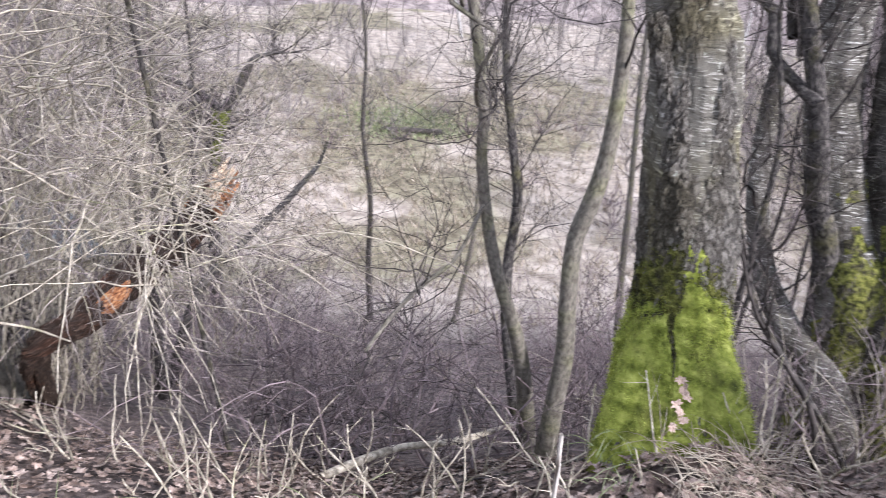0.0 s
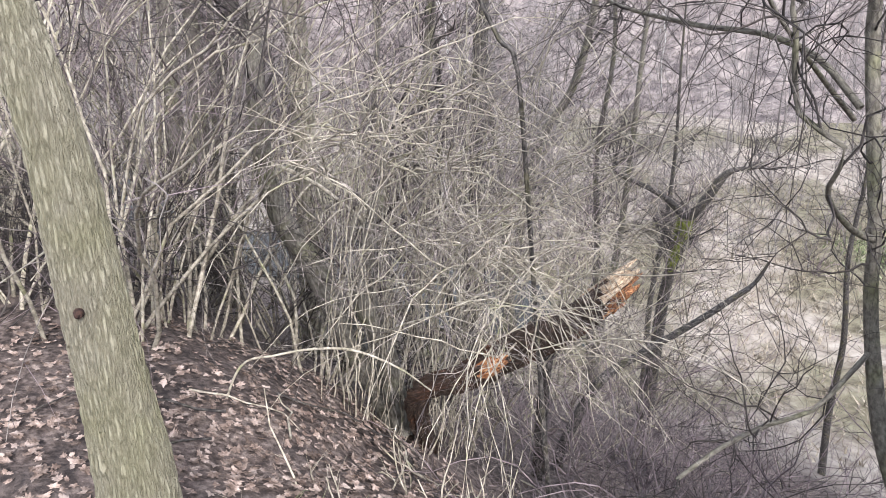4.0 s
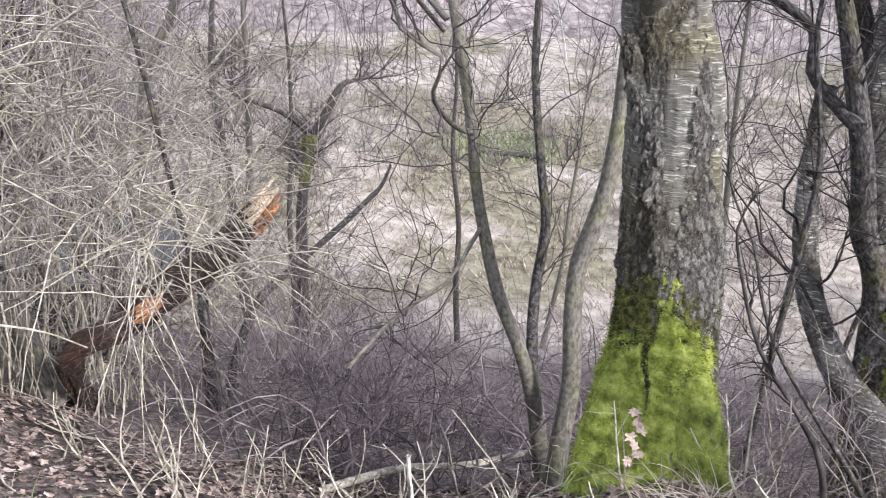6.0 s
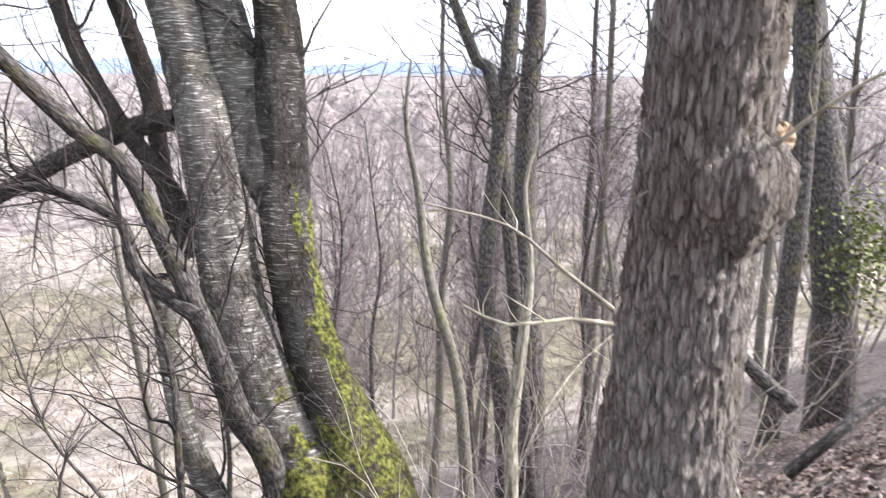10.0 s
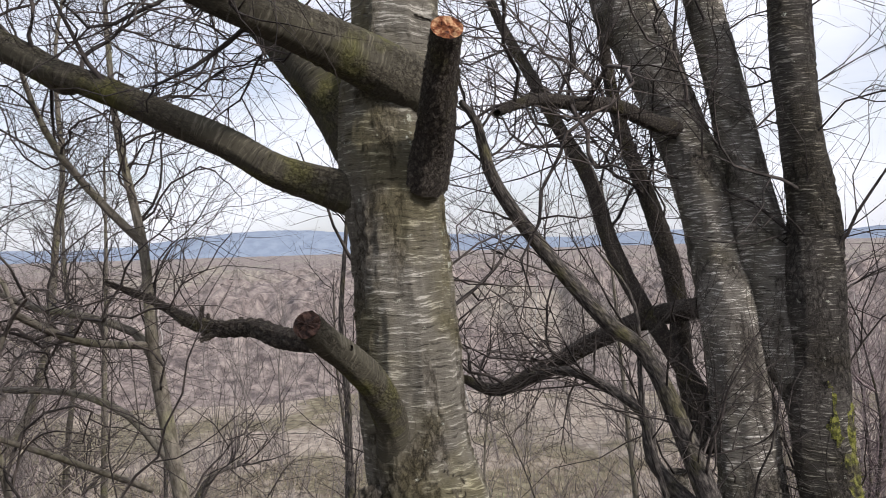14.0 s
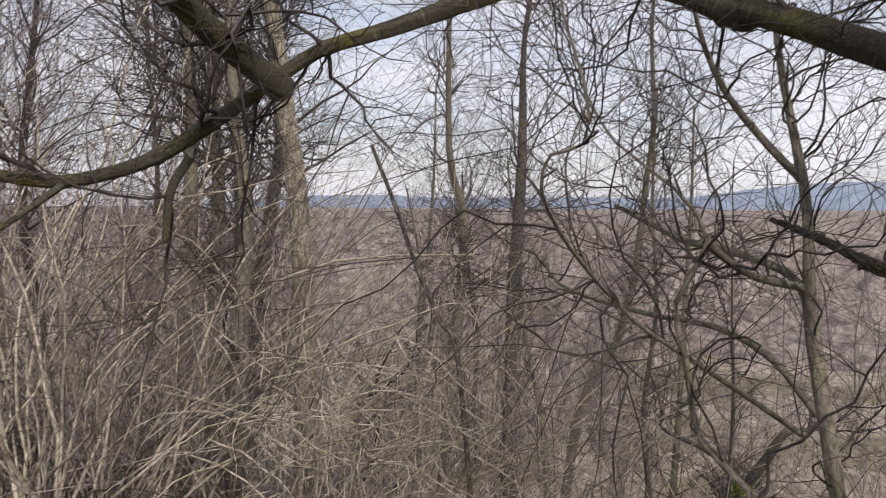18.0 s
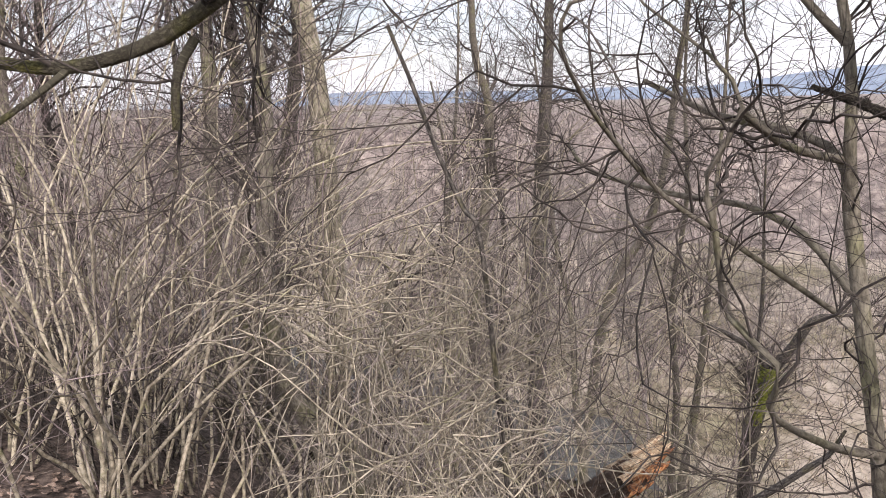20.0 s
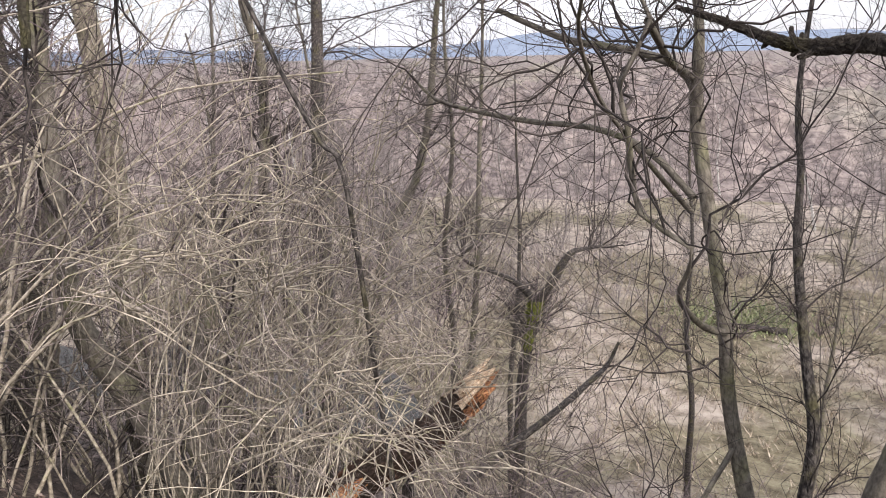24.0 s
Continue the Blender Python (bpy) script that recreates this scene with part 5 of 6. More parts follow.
# ---------------------------------------------------------------- thicket and brush
def shrub(name, label, category, x, y, stems, height, spread, seed, stem_mat, twig_mat, counts, lean=(0, 0), r=(0.007, 0.014), group="", stem_parts=True, wander=0.16, fine=0.0016, droop=0.10, fine_mat=None, cane=False):
    """A many-stemmed bare shrub that arches outward from one root."""
    rng = np.random.default_rng(seed)
    z = float(ground_z(x, y))
    e = thing(name, label, category, group)
    lines = []
    for k in range(stems):
        a = rng.uniform(0, 2 * np.pi)
        d = unit(np.array([np.cos(a) * spread + lean[0], np.sin(a) * spread + lean[1], 1.0]) + rng.normal(size=3) * 0.12)
        q = rng.uniform(0, 0.32 if cane else 0.14)
        pos = np.array([x + np.cos(a) * q, y + np.sin(a) * q, float(ground_z(x + np.cos(a) * q, y + np.sin(a) * q)) - 0.05])
        L, n, r0 = height * rng.uniform(0.7, 1.25), 12, rng.uniform(*r)
        bend = np.array([np.cos(a), np.sin(a), -0.5]) * rng.uniform(0.0, droop * 2.5) + np.array([lean[0], lean[1], 0]) * 0.08
        p = np.empty((n, 4))
        for i in range(n):
            p[i, :3], p[i, 3] = pos, r0 * (1 - 0.78 * i / (n - 1))
            d = unit(d + bend * (i / n) * 0.5 + rng.normal(size=3) * wander)
            pos = pos + d * L / (n - 1)
        lines.append(p)
    if stem_parts:
        for p in lines:
            tubes("stem", [p[None]], 5, stem_mat, e)
    a, b, c = counts
    if cane:
        first = sprout(rng, lines, a, (height * 0.3, height * 0.75), (0.003, 0.006), 9, angle=(12, 50), u_range=(0.18, 0.95), lift=0.18, wander=0.26, droop=droop)
    else:
        first = sprout(rng, lines, a, (height * 0.25, height * 0.6), (0.003, 0.005), 6, u_range=(0.2, 1), lift=0.12, wander=0.30, droop=droop)
    second = sprout(rng, list(first), b, (height * 0.10, height * 0.32), (fine, fine * 1.7), 4, u_range=(0.1, 1), lift=0.05, wander=0.32)
    third = sprout(rng, list(second), c, (height * 0.05, height * 0.15), (fine * 0.7, fine), 2, u_range=(0.1, 1), lift=0.0, wander=0.3) if c else []
    tw = tubes("crown", ([] if stem_parts else [np.array(lines)]) + [first], 3, twig_mat, e)
    tagged(tw, kind="stuff")
    tw = tubes("fine_crown", [second] + ([third] if c else []), 3, fine_mat or twig_mat, tw)
    tagged(tw, kind="stuff")
    return e


THICKET = [(-3.75, 1.50, 12, 2.3), (-3.5, 1.2, 12, 2.3), (-3.95, 1.75, 8, 2.4), (-4.05, 0.95, 10, 2.6), (-4.5, 0.5, 11, 2.7), (-3.5, 2.3, 9, 2.2), (-4.7, 1.8, 14, 3.0),
           (-4.1, 2.7, 12, 2.8), (-3.3, 3.3, 10, 2.4), (-5.2, 2.7, 13, 3.6), (-4.5, 3.6, 12, 3.4), (-5.5, 1.2, 14, 3.7), (-5.9, 3.9, 12, 4.4), (-3.9, 4.7, 11, 3.2),
           (-5.3, 5.3, 11, 4.4), (-6.9, 2.6, 13, 5.0), (-6.7, 5.5, 11, 5.0), (-3.0, 5.6, 9, 2.6), (-4.6, 6.9, 10, 4.0), (-7.3, 1.0, 13, 5.0), (-7.6, 4.0, 12, 5.6), (-6.3, 0.2, 13, 4.4), (-8.4, 2.4, 12, 5.8)]
for k, (x, y, n, h) in enumerate(THICKET):
    far = math.hypot(x, y)
    # darker fine twigs, darkest at the back, paint in the thicket's inner shade
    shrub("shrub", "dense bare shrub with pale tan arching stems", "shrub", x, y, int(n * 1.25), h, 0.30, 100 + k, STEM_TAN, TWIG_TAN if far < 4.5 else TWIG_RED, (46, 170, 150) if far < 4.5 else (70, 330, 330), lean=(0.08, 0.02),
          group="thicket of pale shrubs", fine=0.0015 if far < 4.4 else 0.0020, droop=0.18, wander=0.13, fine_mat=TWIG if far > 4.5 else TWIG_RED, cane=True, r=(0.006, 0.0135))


def fountain(label, root, way, reach, top, stems, seed, r=(0.0026, 0.0048), hubs=()):
    """A shrub whose long shoots rise from one root and bow over to one side."""
    rng = np.random.default_rng(seed)
    e = thing("shrub", label, "shrub", "shrubs over the log")
    w = np.array([way[0], way[1]]) / math.hypot(*way)
    side = np.array([-w[1], w[0]])
    lines = []
    for k in range(stems):
        o = rng.normal(size=2) * 0.10
        a = w * rng.uniform(*reach) + side * rng.normal() * 0.18
        za = rng.uniform(*top)
        tip = a + w * rng.uniform(0.25, 0.8) + side * rng.normal() * 0.22
        g = float(ground_z(root[0] + o[0], root[1] + o[1]))
        r0 = rng.uniform(*r)
        zt = za - rng.uniform(0.05, 0.55)
        pts = [(root[0] + o[0], root[1] + o[1], g - 0.05, r0), (root[0] + o[0] + a[0] * 0.35, root[1] + o[1] + a[1] * 0.35, g + (za - g) * 0.62, r0 * 0.85),
               (root[0] + a[0], root[1] + a[1], za, r0 * 0.6), (root[0] + (a + tip)[0] / 2, root[1] + (a + tip)[1] / 2, za * 0.8 + zt * 0.2 + 0.05, r0 * 0.45), (root[0] + tip[0], root[1] + tip[1], zt, r0 * 0.25)]
        p = spline(pts, 0.09)
        p[1:, :3] += np.cumsum(rng.normal(size=(len(p) - 1, 3)) * 0.015, 0)
        lines.append(p)
        tubes("stem", [p[None]], 5, STEM_TAN, e)
    for hub in hubs:
        n = 46
        P = np.empty((n, 10, 4))
        pos = np.array(hub) + rng.normal(size=(n, 3)) * np.array([0.14, 0.14, 0.10])
        d = unit(rng.normal(size=(n, 3)) * np.array([0.7, 0.7, 0.45]) + np.array([w[0] * 0.7 - 0.05, w[1] * 0.7 - 0.35, 0.15]))
        L = rng.uniform(0.35, 0.9, n)
        r0 = rng.uniform(0.0022, 0.004, n)
        for i in range(10):
            P[:, i, :3], P[:, i, 3] = pos, r0 * (1 - 0.7 * i / 9)
            d = unit(d + rng.normal(size=(n, 3)) * 0.17 + np.array([0, 0, -0.019 * i]))
            pos = pos + d * (L / 9)[:, None]
        tagged(tubes("spray", [P], 4, STEM_TAN, e, "drooping pale shoots"), kind="stuff")
        lines += list(P)
    first = sprout(rng, lines, stems * 7 + 110 * len(hubs), (0.15, 0.55), (0.0016, 0.003), 6, angle=(20, 65), u_range=(0.3, 1), lift=0.05, wander=0.3, droop=0.12)
    second = sprout(rng, list(first), stems * 26 + 340 * len(hubs), (0.06, 0.26), (0.0010, 0.0018), 4, angle=(25, 75), u_range=(0.1, 1), lift=0.0, wander=0.32)
    crown = tagged(tubes("crown", [first], 3, TWIG_TAN, e), kind="stuff")
    tagged(tubes("fine_crown", [second], 3, TWIG_TAN, crown), kind="stuff")


for k, (x, y, n, h) in enumerate(((1.18, 2.65, 10, 1.0), (1.26, 1.81, 8, 1.1), (1.12, 2.01, 8, 0.7))):
    shrub("shrub", "thin pale shoots sprouting round the foot of the trees", "shrub", x, y, n, h, 0.35, 150 + k, STEM_TAN, TWIG_TAN, (26, 80, 60), group="shoots round the tree feet", droop=0.12, wander=0.1, fine=0.0012, cane=True, r=(0.003, 0.006))
fountain("bare shrub with pale shoots bowing over the broken log", (-2.60, 2.28), (0.93, 0.20), (0.05, 0.95), (0.05, 0.85), 26, 141, hubs=((-1.77, 1.82, 0.49), (-1.72, 1.98, 0.28)))
fountain("bare shrub with long pale shoots beside the broken log", (-2.85, 2.10), (0.95, 0.0), (0.0, 0.95), (0.3, 1.25), 26, 142, hubs=((-2.03, 1.65, 0.73), (-2.38, 1.71, 0.96)))
fountain("tall bare shrub with pale shoots behind the broken log", (-2.75, 2.75), (0.9, 0.2), (-0.30, 0.70), (0.4, 1.5), 26, 143)

rng = np.random.default_rng(77)
BRUSH = []
while len(BRUSH) < 34:
    x, y = rng.uniform(-3.4, 1.6), rng.uniform(2.35, 7.0)
    if y > 2.3 + max(0, x) * 0.6 and not (x < -2.0 and y < 3.0) and all(math.hypot(x - a, y - b) > 0.36 for a, b in BRUSH):
        BRUSH.append((x, y))
for k, (x, y) in enumerate(BRUSH):
    shrub("brush", "low tangle of grey-brown bare brush on the slope", "brush", x, y, 8, rng.uniform(0.85, 1.6), 0.6, 200 + k, STEM_TAN if k % 4 == 0 else TWIG_RED, TWIG_RED, (55, 210, 150), r=(0.004, 0.008),
          group="brush on the slope", fine=0.0018, wander=0.22, droop=0.2)
for k, (x, y, h) in enumerate(((-1.05, 2.15, 1.1), (-0.65, 2.35, 1.2), (-0.30, 2.55, 1.3), (-1.4, 2.45, 1.2), (-0.95, 2.85, 1.5), (-0.35, 3.05, 1.5), (0.5, 2.75, 1.3), (-1.5, 3.1, 1.5), (0.1, 3.3, 1.5))):
    shrub("brush", "dense dark brush below the mossy cherry", "brush", x, y, 9, h, 0.5, 290 + k, TWIG_RED, TWIG if k % 2 else TWIG_RED, (60, 230, 200), r=(0.004, 0.008), group="brush on the slope", fine=0.0017, wander=0.24, droop=0.2)
for k, (x, y, h) in enumerate(((1.75, 2.6, 1.5), (2.3, 2.9, 1.8), (1.2, 2.5, 1.0), (2.7, 3.4, 2.0), (3.3, 3.2, 1.8), (0.55, 2.35, 0.9), (0.85, 2.7, 1.2), (2.1, 3.9, 1.8), (3.9, 4.2, 2.2), (4.6, 3.3, 2.0), (3.0, 4.8, 2.2), (5.2, 4.4, 2.2), (6.4, 3.0, 1.2), (7.6, 3.6, 1.4), (8.8, 2.6, 1.4), (7.0, 4.6, 2.0), (9.6, 3.8, 1.8))):
    shrub("brush", "thin bare saplings and brush below the oak", "brush", x, y, 7, h, 0.28, 260 + k, STEM_TAN if k % 2 else TWIG_RED, TWIG_TAN if k % 3 == 0 else TWIG_RED, (40, 150, 160), r=(0.003, 0.0075), group="brush by the oak", fine=0.0017, wander=0.2)

# dark twigs added low down, standing in for the shade between the stems
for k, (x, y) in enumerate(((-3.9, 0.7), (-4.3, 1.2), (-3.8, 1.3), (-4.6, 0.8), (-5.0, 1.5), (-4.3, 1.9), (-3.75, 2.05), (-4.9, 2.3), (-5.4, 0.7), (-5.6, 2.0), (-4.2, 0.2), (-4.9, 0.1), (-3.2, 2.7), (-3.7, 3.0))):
    shrub("brush", "low dark twigs added for the shade among the pale shrubs", "brush", x, y, 12, rng.uniform(0.9, 1.5), 0.9, 350 + k, TWIG, TWIG, (90, 380, 420), r=(0.004, 0.008), group="brush under the thicket", stem_parts=False, fine=0.0022, wander=0.3, droop=0.25)
for k, (x, y, h) in enumerate(((-6.2, 1.6, 6.5), (-7.6, 3.3, 7.5), (-5.9, 3.3, 7.0), (-8.6, 1.2, 7.0))):
    z = float(ground_z(x, y))
    pts = [(x + 0.05 * math.sin(i * 1.7 + k), y + 0.06 * math.sin(i * 2.3 + k), z - 0.2 + h * i / 6, 0.045 * (1 - i / 7.0)) for i in range(7)]
    tree("tall_bush", "tall dense bare bush with grey-brown twigs", "bush", pts, ALDER, sides=9, step=0.3, twigs=(110, 620, 1300), twig_len=(0.7, 1.7), crook=0.3, seed=330 + k, root=False, group="tall bushes behind the thicket",
         u_low=0.25, fine=0.0028, twig_r=(0.004, 0.009), twig_mat=TWIG_RED)

for k, (x, y) in enumerate(((3.7, 8.6), (4.7, 9.6), (5.5, 8.2), (6.5, 9.8), (4.1, 11.5), (2.7, 10.6), (6.9, 7.6), (5.2, 12.4), (7.6, 11.4))):
    z = float(ground_z(x, y))
    h = 0.9 + 0.35 * math.sin(k * 2.4) - z
    pts = [(x + 0.08 * math.sin(i * 1.7 + k), y + 0.08 * math.sin(i * 2.3 + k), z - 0.2 + h * i / 6, 0.05 * (1 - i / 7.0)) for i in range(7)]
    tree("tall_bush", "tall dense brown bush on the slope below the trees", "bush", pts, DARKBARK, sides=9, step=0.3, twigs=(80, 440, 900), twig_len=(0.7, 1.9), crook=0.3, seed=370 + k, root=False, group="tall bushes on the slope",
         u_low=0.3, fine=0.0036, twig_r=(0.005, 0.011), nodes=(7, 4, 2), twig_mat=TWIG_RED)

# ---------------------------------------------------------------- lower slope trees
rng = np.random.default_rng(91)
spots = [(-6.8, 1.9), (-8.4, 4.8), (-7.0, 0.6), (-8.6, 1.8)] + [(rng.uniform(-15, -5.5), rng.uniform(7.5, 15)) for _ in range(11)] + [(rng.uniform(5, 13), rng.uniform(4.5, 14)) for _ in range(12)]
spots += [(-3.2, 15.5), (2.4, 13.5), (-1.2, 17.0)]
for k, (x, y) in enumerate(spots):
    z = float(ground_z(x, y))
    h = rng.uniform(5, 7) if k < 4 else rng.uniform(7, 11)
    sway = rng.normal(size=2) * 0.055 * h / 6
    pts = [(x + sway[0] * i + 0.07 * rng.normal(), y + sway[1] * i + 0.07 * rng.normal(), z - 0.2 + h * i / 6, (0.05 if k < 4 else 0.085) * (1 - i / 7.2)) for i in range(7)]
    tree("slope_tree", "tall thin bare tree growing on the lower slope", "tree", pts, ALDER if k % 3 else DARKBARK, sides=9, step=0.4, twigs=(44, 220, 220), twig_len=(1.0, 2.6), crook=0.34, seed=300 + k, root=False,
         group="bare trees on the lower slope", u_low=0.35, fine=0.006, nodes=(7, 4, 2))

# ---------------------------------------------------------------- valley
def woods(name, label, spots, heights, branches, twigs, material, seed, r=0.09, fine=0.02):
    """Far bare woods: upright stems with rising branches and twigs, joined into one mesh."""
    rng = np.random.default_rng(seed)
    n = len(spots)
    base = np.array([(x, y, float(ground_z(x, y)) - 0.2) for x, y in spots])
    H = rng.uniform(*heights, n)
    t = np.linspace(0, 1, 6)
    P = np.empty((n, 6, 4))
    leanv = rng.normal(size=(n, 2)) * 0.11
    P[..., 0] = base[:, :1] + leanv[:, :1] * H[:, None] * t + np.cumsum(rng.normal(size=(n, 6)) * 0.17, 1)
    P[..., 1] = base[:, 1:2] + leanv[:, 1:] * H[:, None] * t + rng.normal(size=(n, 6)) * 0.12
    P[..., 2] = base[:, 2:] + H[:, None] * t
    P[..., 3] = r * rng.uniform(0.6, 1.5, (n, 1)) * (1 - 0.85 * t)
    b = sprout(rng, list(P), n * branches, (2.0, 5.0), (0.02, 0.05), 4, angle=(20, 50), lift=0.35, wander=0.15, u_range=(0.2, 0.95))
    c = sprout(rng, list(b), n * twigs, (0.8, 2.4), (fine * 0.6, fine), 2, angle=(20, 60), lift=0.2, wander=0.2, u_range=(0.1, 1))
    ob = tubes(name, [P, b, c], 3, material)
    return tagged(ob, label, "woods", kind="stuff")


rng = np.random.default_rng(17)


def scatter(n, az, dist, power=1.0, keep=lambda x, y: True):
    out = []
    while len(out) < n:
        a, d = radians(rng.uniform(*az)), dist[0] + (dist[1] - dist[0]) * rng.uniform() ** power
        x, y = d * math.sin(a), d * math.cos(a)
        if keep(x, y):
            out.append((x, y))
    return out


woods("meadow_edge_woods", "bare grey-brown woods along the meadow", scatter(170, (-80, 72), (44, 72)), (6, 11), 13, 62, WOODS, 1, 0.06, 0.024)
woods("left_woods", "bare woods beside the stream", scatter(60, (-82, -32), (27, 46)), (6, 11), 16, 110, WOODS, 2, 0.06, 0.018)
woods("right_woods", "bare woods beyond the oak", scatter(64, (20, 78), (22, 46)), (7, 12), 18, 110, WOODS, 3, 0.055, 0.018)
woods("bank_woods", "bare woods on the bank beyond the oak", scatter(26, (48, 80), (15, 32), 1.0, lambda x, y: y > 3.0), (6, 10), 16, 120, WOODS, 7, 0.06, 0.014)
woods("meadow_scrub", "grey-brown bare scrub along the edge of the meadow", scatter(180, (-40, 40), (31, 52)), (1.2, 3.5), 10, 28, WOODS, 6, 0.03, 0.014)
woods("distant_woods", "bare woods filling the valley", scatter(330, (-82, 78), (70, 230), 0.8), (8, 12.5), 9, 20, WOODS, 4, 0.10, 0.05)
pale = scatter(18, (-60, 40), (46, 100))
woods("distant_birches", "slender pale birches among the bare woods", pale, (8, 10), 3, 4, surface("birch_white", [(0.3, (0.35, 0.33, 0.30)), (0.6, (0.62, 0.60, 0.56))], scale=2, bump=0), 5, 0.10, 0.03)

# the treetops beyond, down to the horizon
ca = np.radians(np.linspace(-95, 95, 380))
cd = np.concatenate([np.linspace(58, 200, 90), np.geomspace(202, 3600, 60)])
CA, CD = np.meshgrid(ca, cd)
CX, CY = CD * np.sin(CA), CD * np.cos(CA)
lumps = 1.3 * wave(CX * 0.07, CY * 0.07, 4) + 1.1 * wave(CX * 0.35, CY * 0.35, 6) + 0.4 * np.random.default_rng(3).normal(size=CA.shape)
CZ = -11.2 + (8.0 + lumps) * smooth01((CD - 60) / 34) + 2.6 * smooth01((CD - 200) / 2500)
m, n = CA.shape
ci = (np.arange(m - 1)[:, None] * n + np.arange(n - 1)[None]).ravel()
tagged(link_mesh("distant_canopy", np.stack([CX, CY, CZ], -1).reshape(-1, 3), np.stack([ci, ci + 1, ci + n + 1, ci + n], -1), CANOPY), "brown bare treetops filling the valley to the horizon", "woods", kind="stuff")


def hill(label, az0, az1, dist, height, seed, peaks):
    a = np.linspace(az0, az1, 160)
    prof = sum(h * np.exp(-((a - c) / w) ** 2) for c, h, w in peaks) * height + height * 0.03 * wave(a * 2.0, a * 0, seed)
    prof = np.maximum(prof, 0) * smooth01((a - az0) / 3) * smooth01((az1 - a) / 3)
    rad = np.radians(a)
    rows = [(dist, np.zeros_like(a) - 12), (dist * 1.04, prof * 0.55), (dist * 1.10, prof)]
    V = np.concatenate([np.stack([d * np.sin(rad), d * np.cos(rad), z], 1) for d, z in rows])
    k = len(a)
    j = np.concatenate([np.arange(k - 1), np.arange(k - 1) + k])
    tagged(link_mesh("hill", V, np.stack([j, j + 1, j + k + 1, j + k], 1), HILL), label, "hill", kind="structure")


hill("long wooded hill on the horizon, haze painted blue into its colour", -75, 45, 3300, 118, 3, ((-16, 0.85, 7), (-24, 0.55, 6), (-38, 0.45, 10), (-55, 0.50, 9), (-4, 0.6, 7), (10, 0.55, 7), (27, 0.5, 8)))

# stream at the foot of the bank
water = bpy.data.materials.new("water")
water.use_nodes = True
wb = water.node_tree.nodes["Principled BSDF"]
wb.inputs["Base Color"].default_value, wb.inputs["Roughness"].default_value = (0.05, 0.055, 0.05, 1), 0.08
wbump = water.node_tree.nodes.new("ShaderNodeBump")
wbump.inputs["Strength"].default_value, wbump.inputs["Distance"].default_value = 1.0, 0.16
wnoi = noise_node(water.node_tree, water.node_tree.nodes.new("ShaderNodeTexCoord").outputs["Object"], 4.5, 4)
water.node_tree.links.new(wnoi.outputs["Fac"], wbump.inputs["Height"])
water.node_tree.links.new(wbump.outputs["Normal"], wb.inputs["Normal"])
sx = np.linspace(-42, -11.0, 70)
sy = 18.2 + 0.12 * (sx + 18) + 1.0 * np.sin(sx * 0.25)
sw = 2.2 + 0.5 * np.sin(sx * 0.7) - 1.8 * smooth01((sx + 16) / 5.0)
SV = np.concatenate([np.stack([sx, sy - sw, 0 * sx - 10.02], 1), np.stack([sx, sy + sw, 0 * sx - 10.02], 1)])
si = np.arange(69)
tagged(link_mesh("water", SV, np.stack([si, si + 1, si + 71, si + 70], 1), water), "rippled stream reflecting the pale sky", "water", kind="structure")

# a dark log on a green patch of the meadow
far_log, _ = trunk("fallen_log", [(-6.17, 34.15, -10.53, 0.10), (-4.71, 34.16, -10.45, 0.13), (-3.24, 34.17, -10.44, 0.16)], DARKBARK, None, 12, 0.2, relief(3, 0.12))
tagged(far_log, "dark log lying on a green patch of the meadow", "log")
grng = np.random.default_rng(29)
go = np.column_stack([grng.normal(size=2600) * 1.5 + -5.24, grng.normal(size=2600) * 1.3 + 35.81, np.zeros(2600)])
go[:, 2] = ground_z(go[:, 0], go[:, 1])
gd = unit(grng.normal(size=go.shape) * np.array([0.6, 0.6, 0.1]) + np.array([0, 0, 0.8])) * grng.uniform(0.15, 0.4, (len(go), 1))
gs = unit(grng.normal(size=go.shape) * np.array([1, 1, 0])) * grng.uniform(0.02, 0.05, (len(go), 1))
gt = np.stack([go - gs, go + gs, go + gd], 1).reshape(-1, 3)
tagged(link_mesh("green_grass", gt, np.arange(len(gt)).reshape(-1, 3), GRASS, smooth=False), "green grass patch in the pale meadow", "grass", kind="stuff")

# meadow tussocks and scrub
rng = np.random.default_rng(23)
tp = np.array(scatter(4200, (-42, 38), (17, 46), 0.8, lambda x, y: y > 16))
tz = ground_z(tp[:, 0], tp[:, 1])
nb = 6
o = np.repeat(np.column_stack([tp, tz]), nb, 0) + rng.normal(size=(len(tp) * nb, 3)) * np.array([0.12, 0.12, 0])
d = unit(rng.normal(size=o.shape) * np.array([0.55, 0.55, 0.1]) + np.array([0, 0, 0.8])) * rng.uniform(0.15, 0.5, (len(o), 1))
s = unit(rng.normal(size=o.shape) * np.array([1, 1, 0])) * rng.uniform(0.01, 0.035, (len(o), 1))
tri = np.stack([o - s, o + s, o + d], 1).reshape(-1, 3)
tagged(link_mesh("meadow_grass", tri, np.arange(len(tri)).reshape(-1, 3), STRAW, smooth=False), "dry bleached grass tussocks of the meadow", "grass", kind="stuff")
proto = [shrub("scrub_bush", "grey-brown bare scrub bush in the meadow", "bush", -8 + 3 * k, 31 + 2 * k, 12, 1.9, 0.6, 400 + k, TWIG_RED, TWIG_RED, (50, 160, 0), r=(0.015, 0.03), group="scrub in the meadow", stem_parts=False, fine=0.010) for k in range(3)]
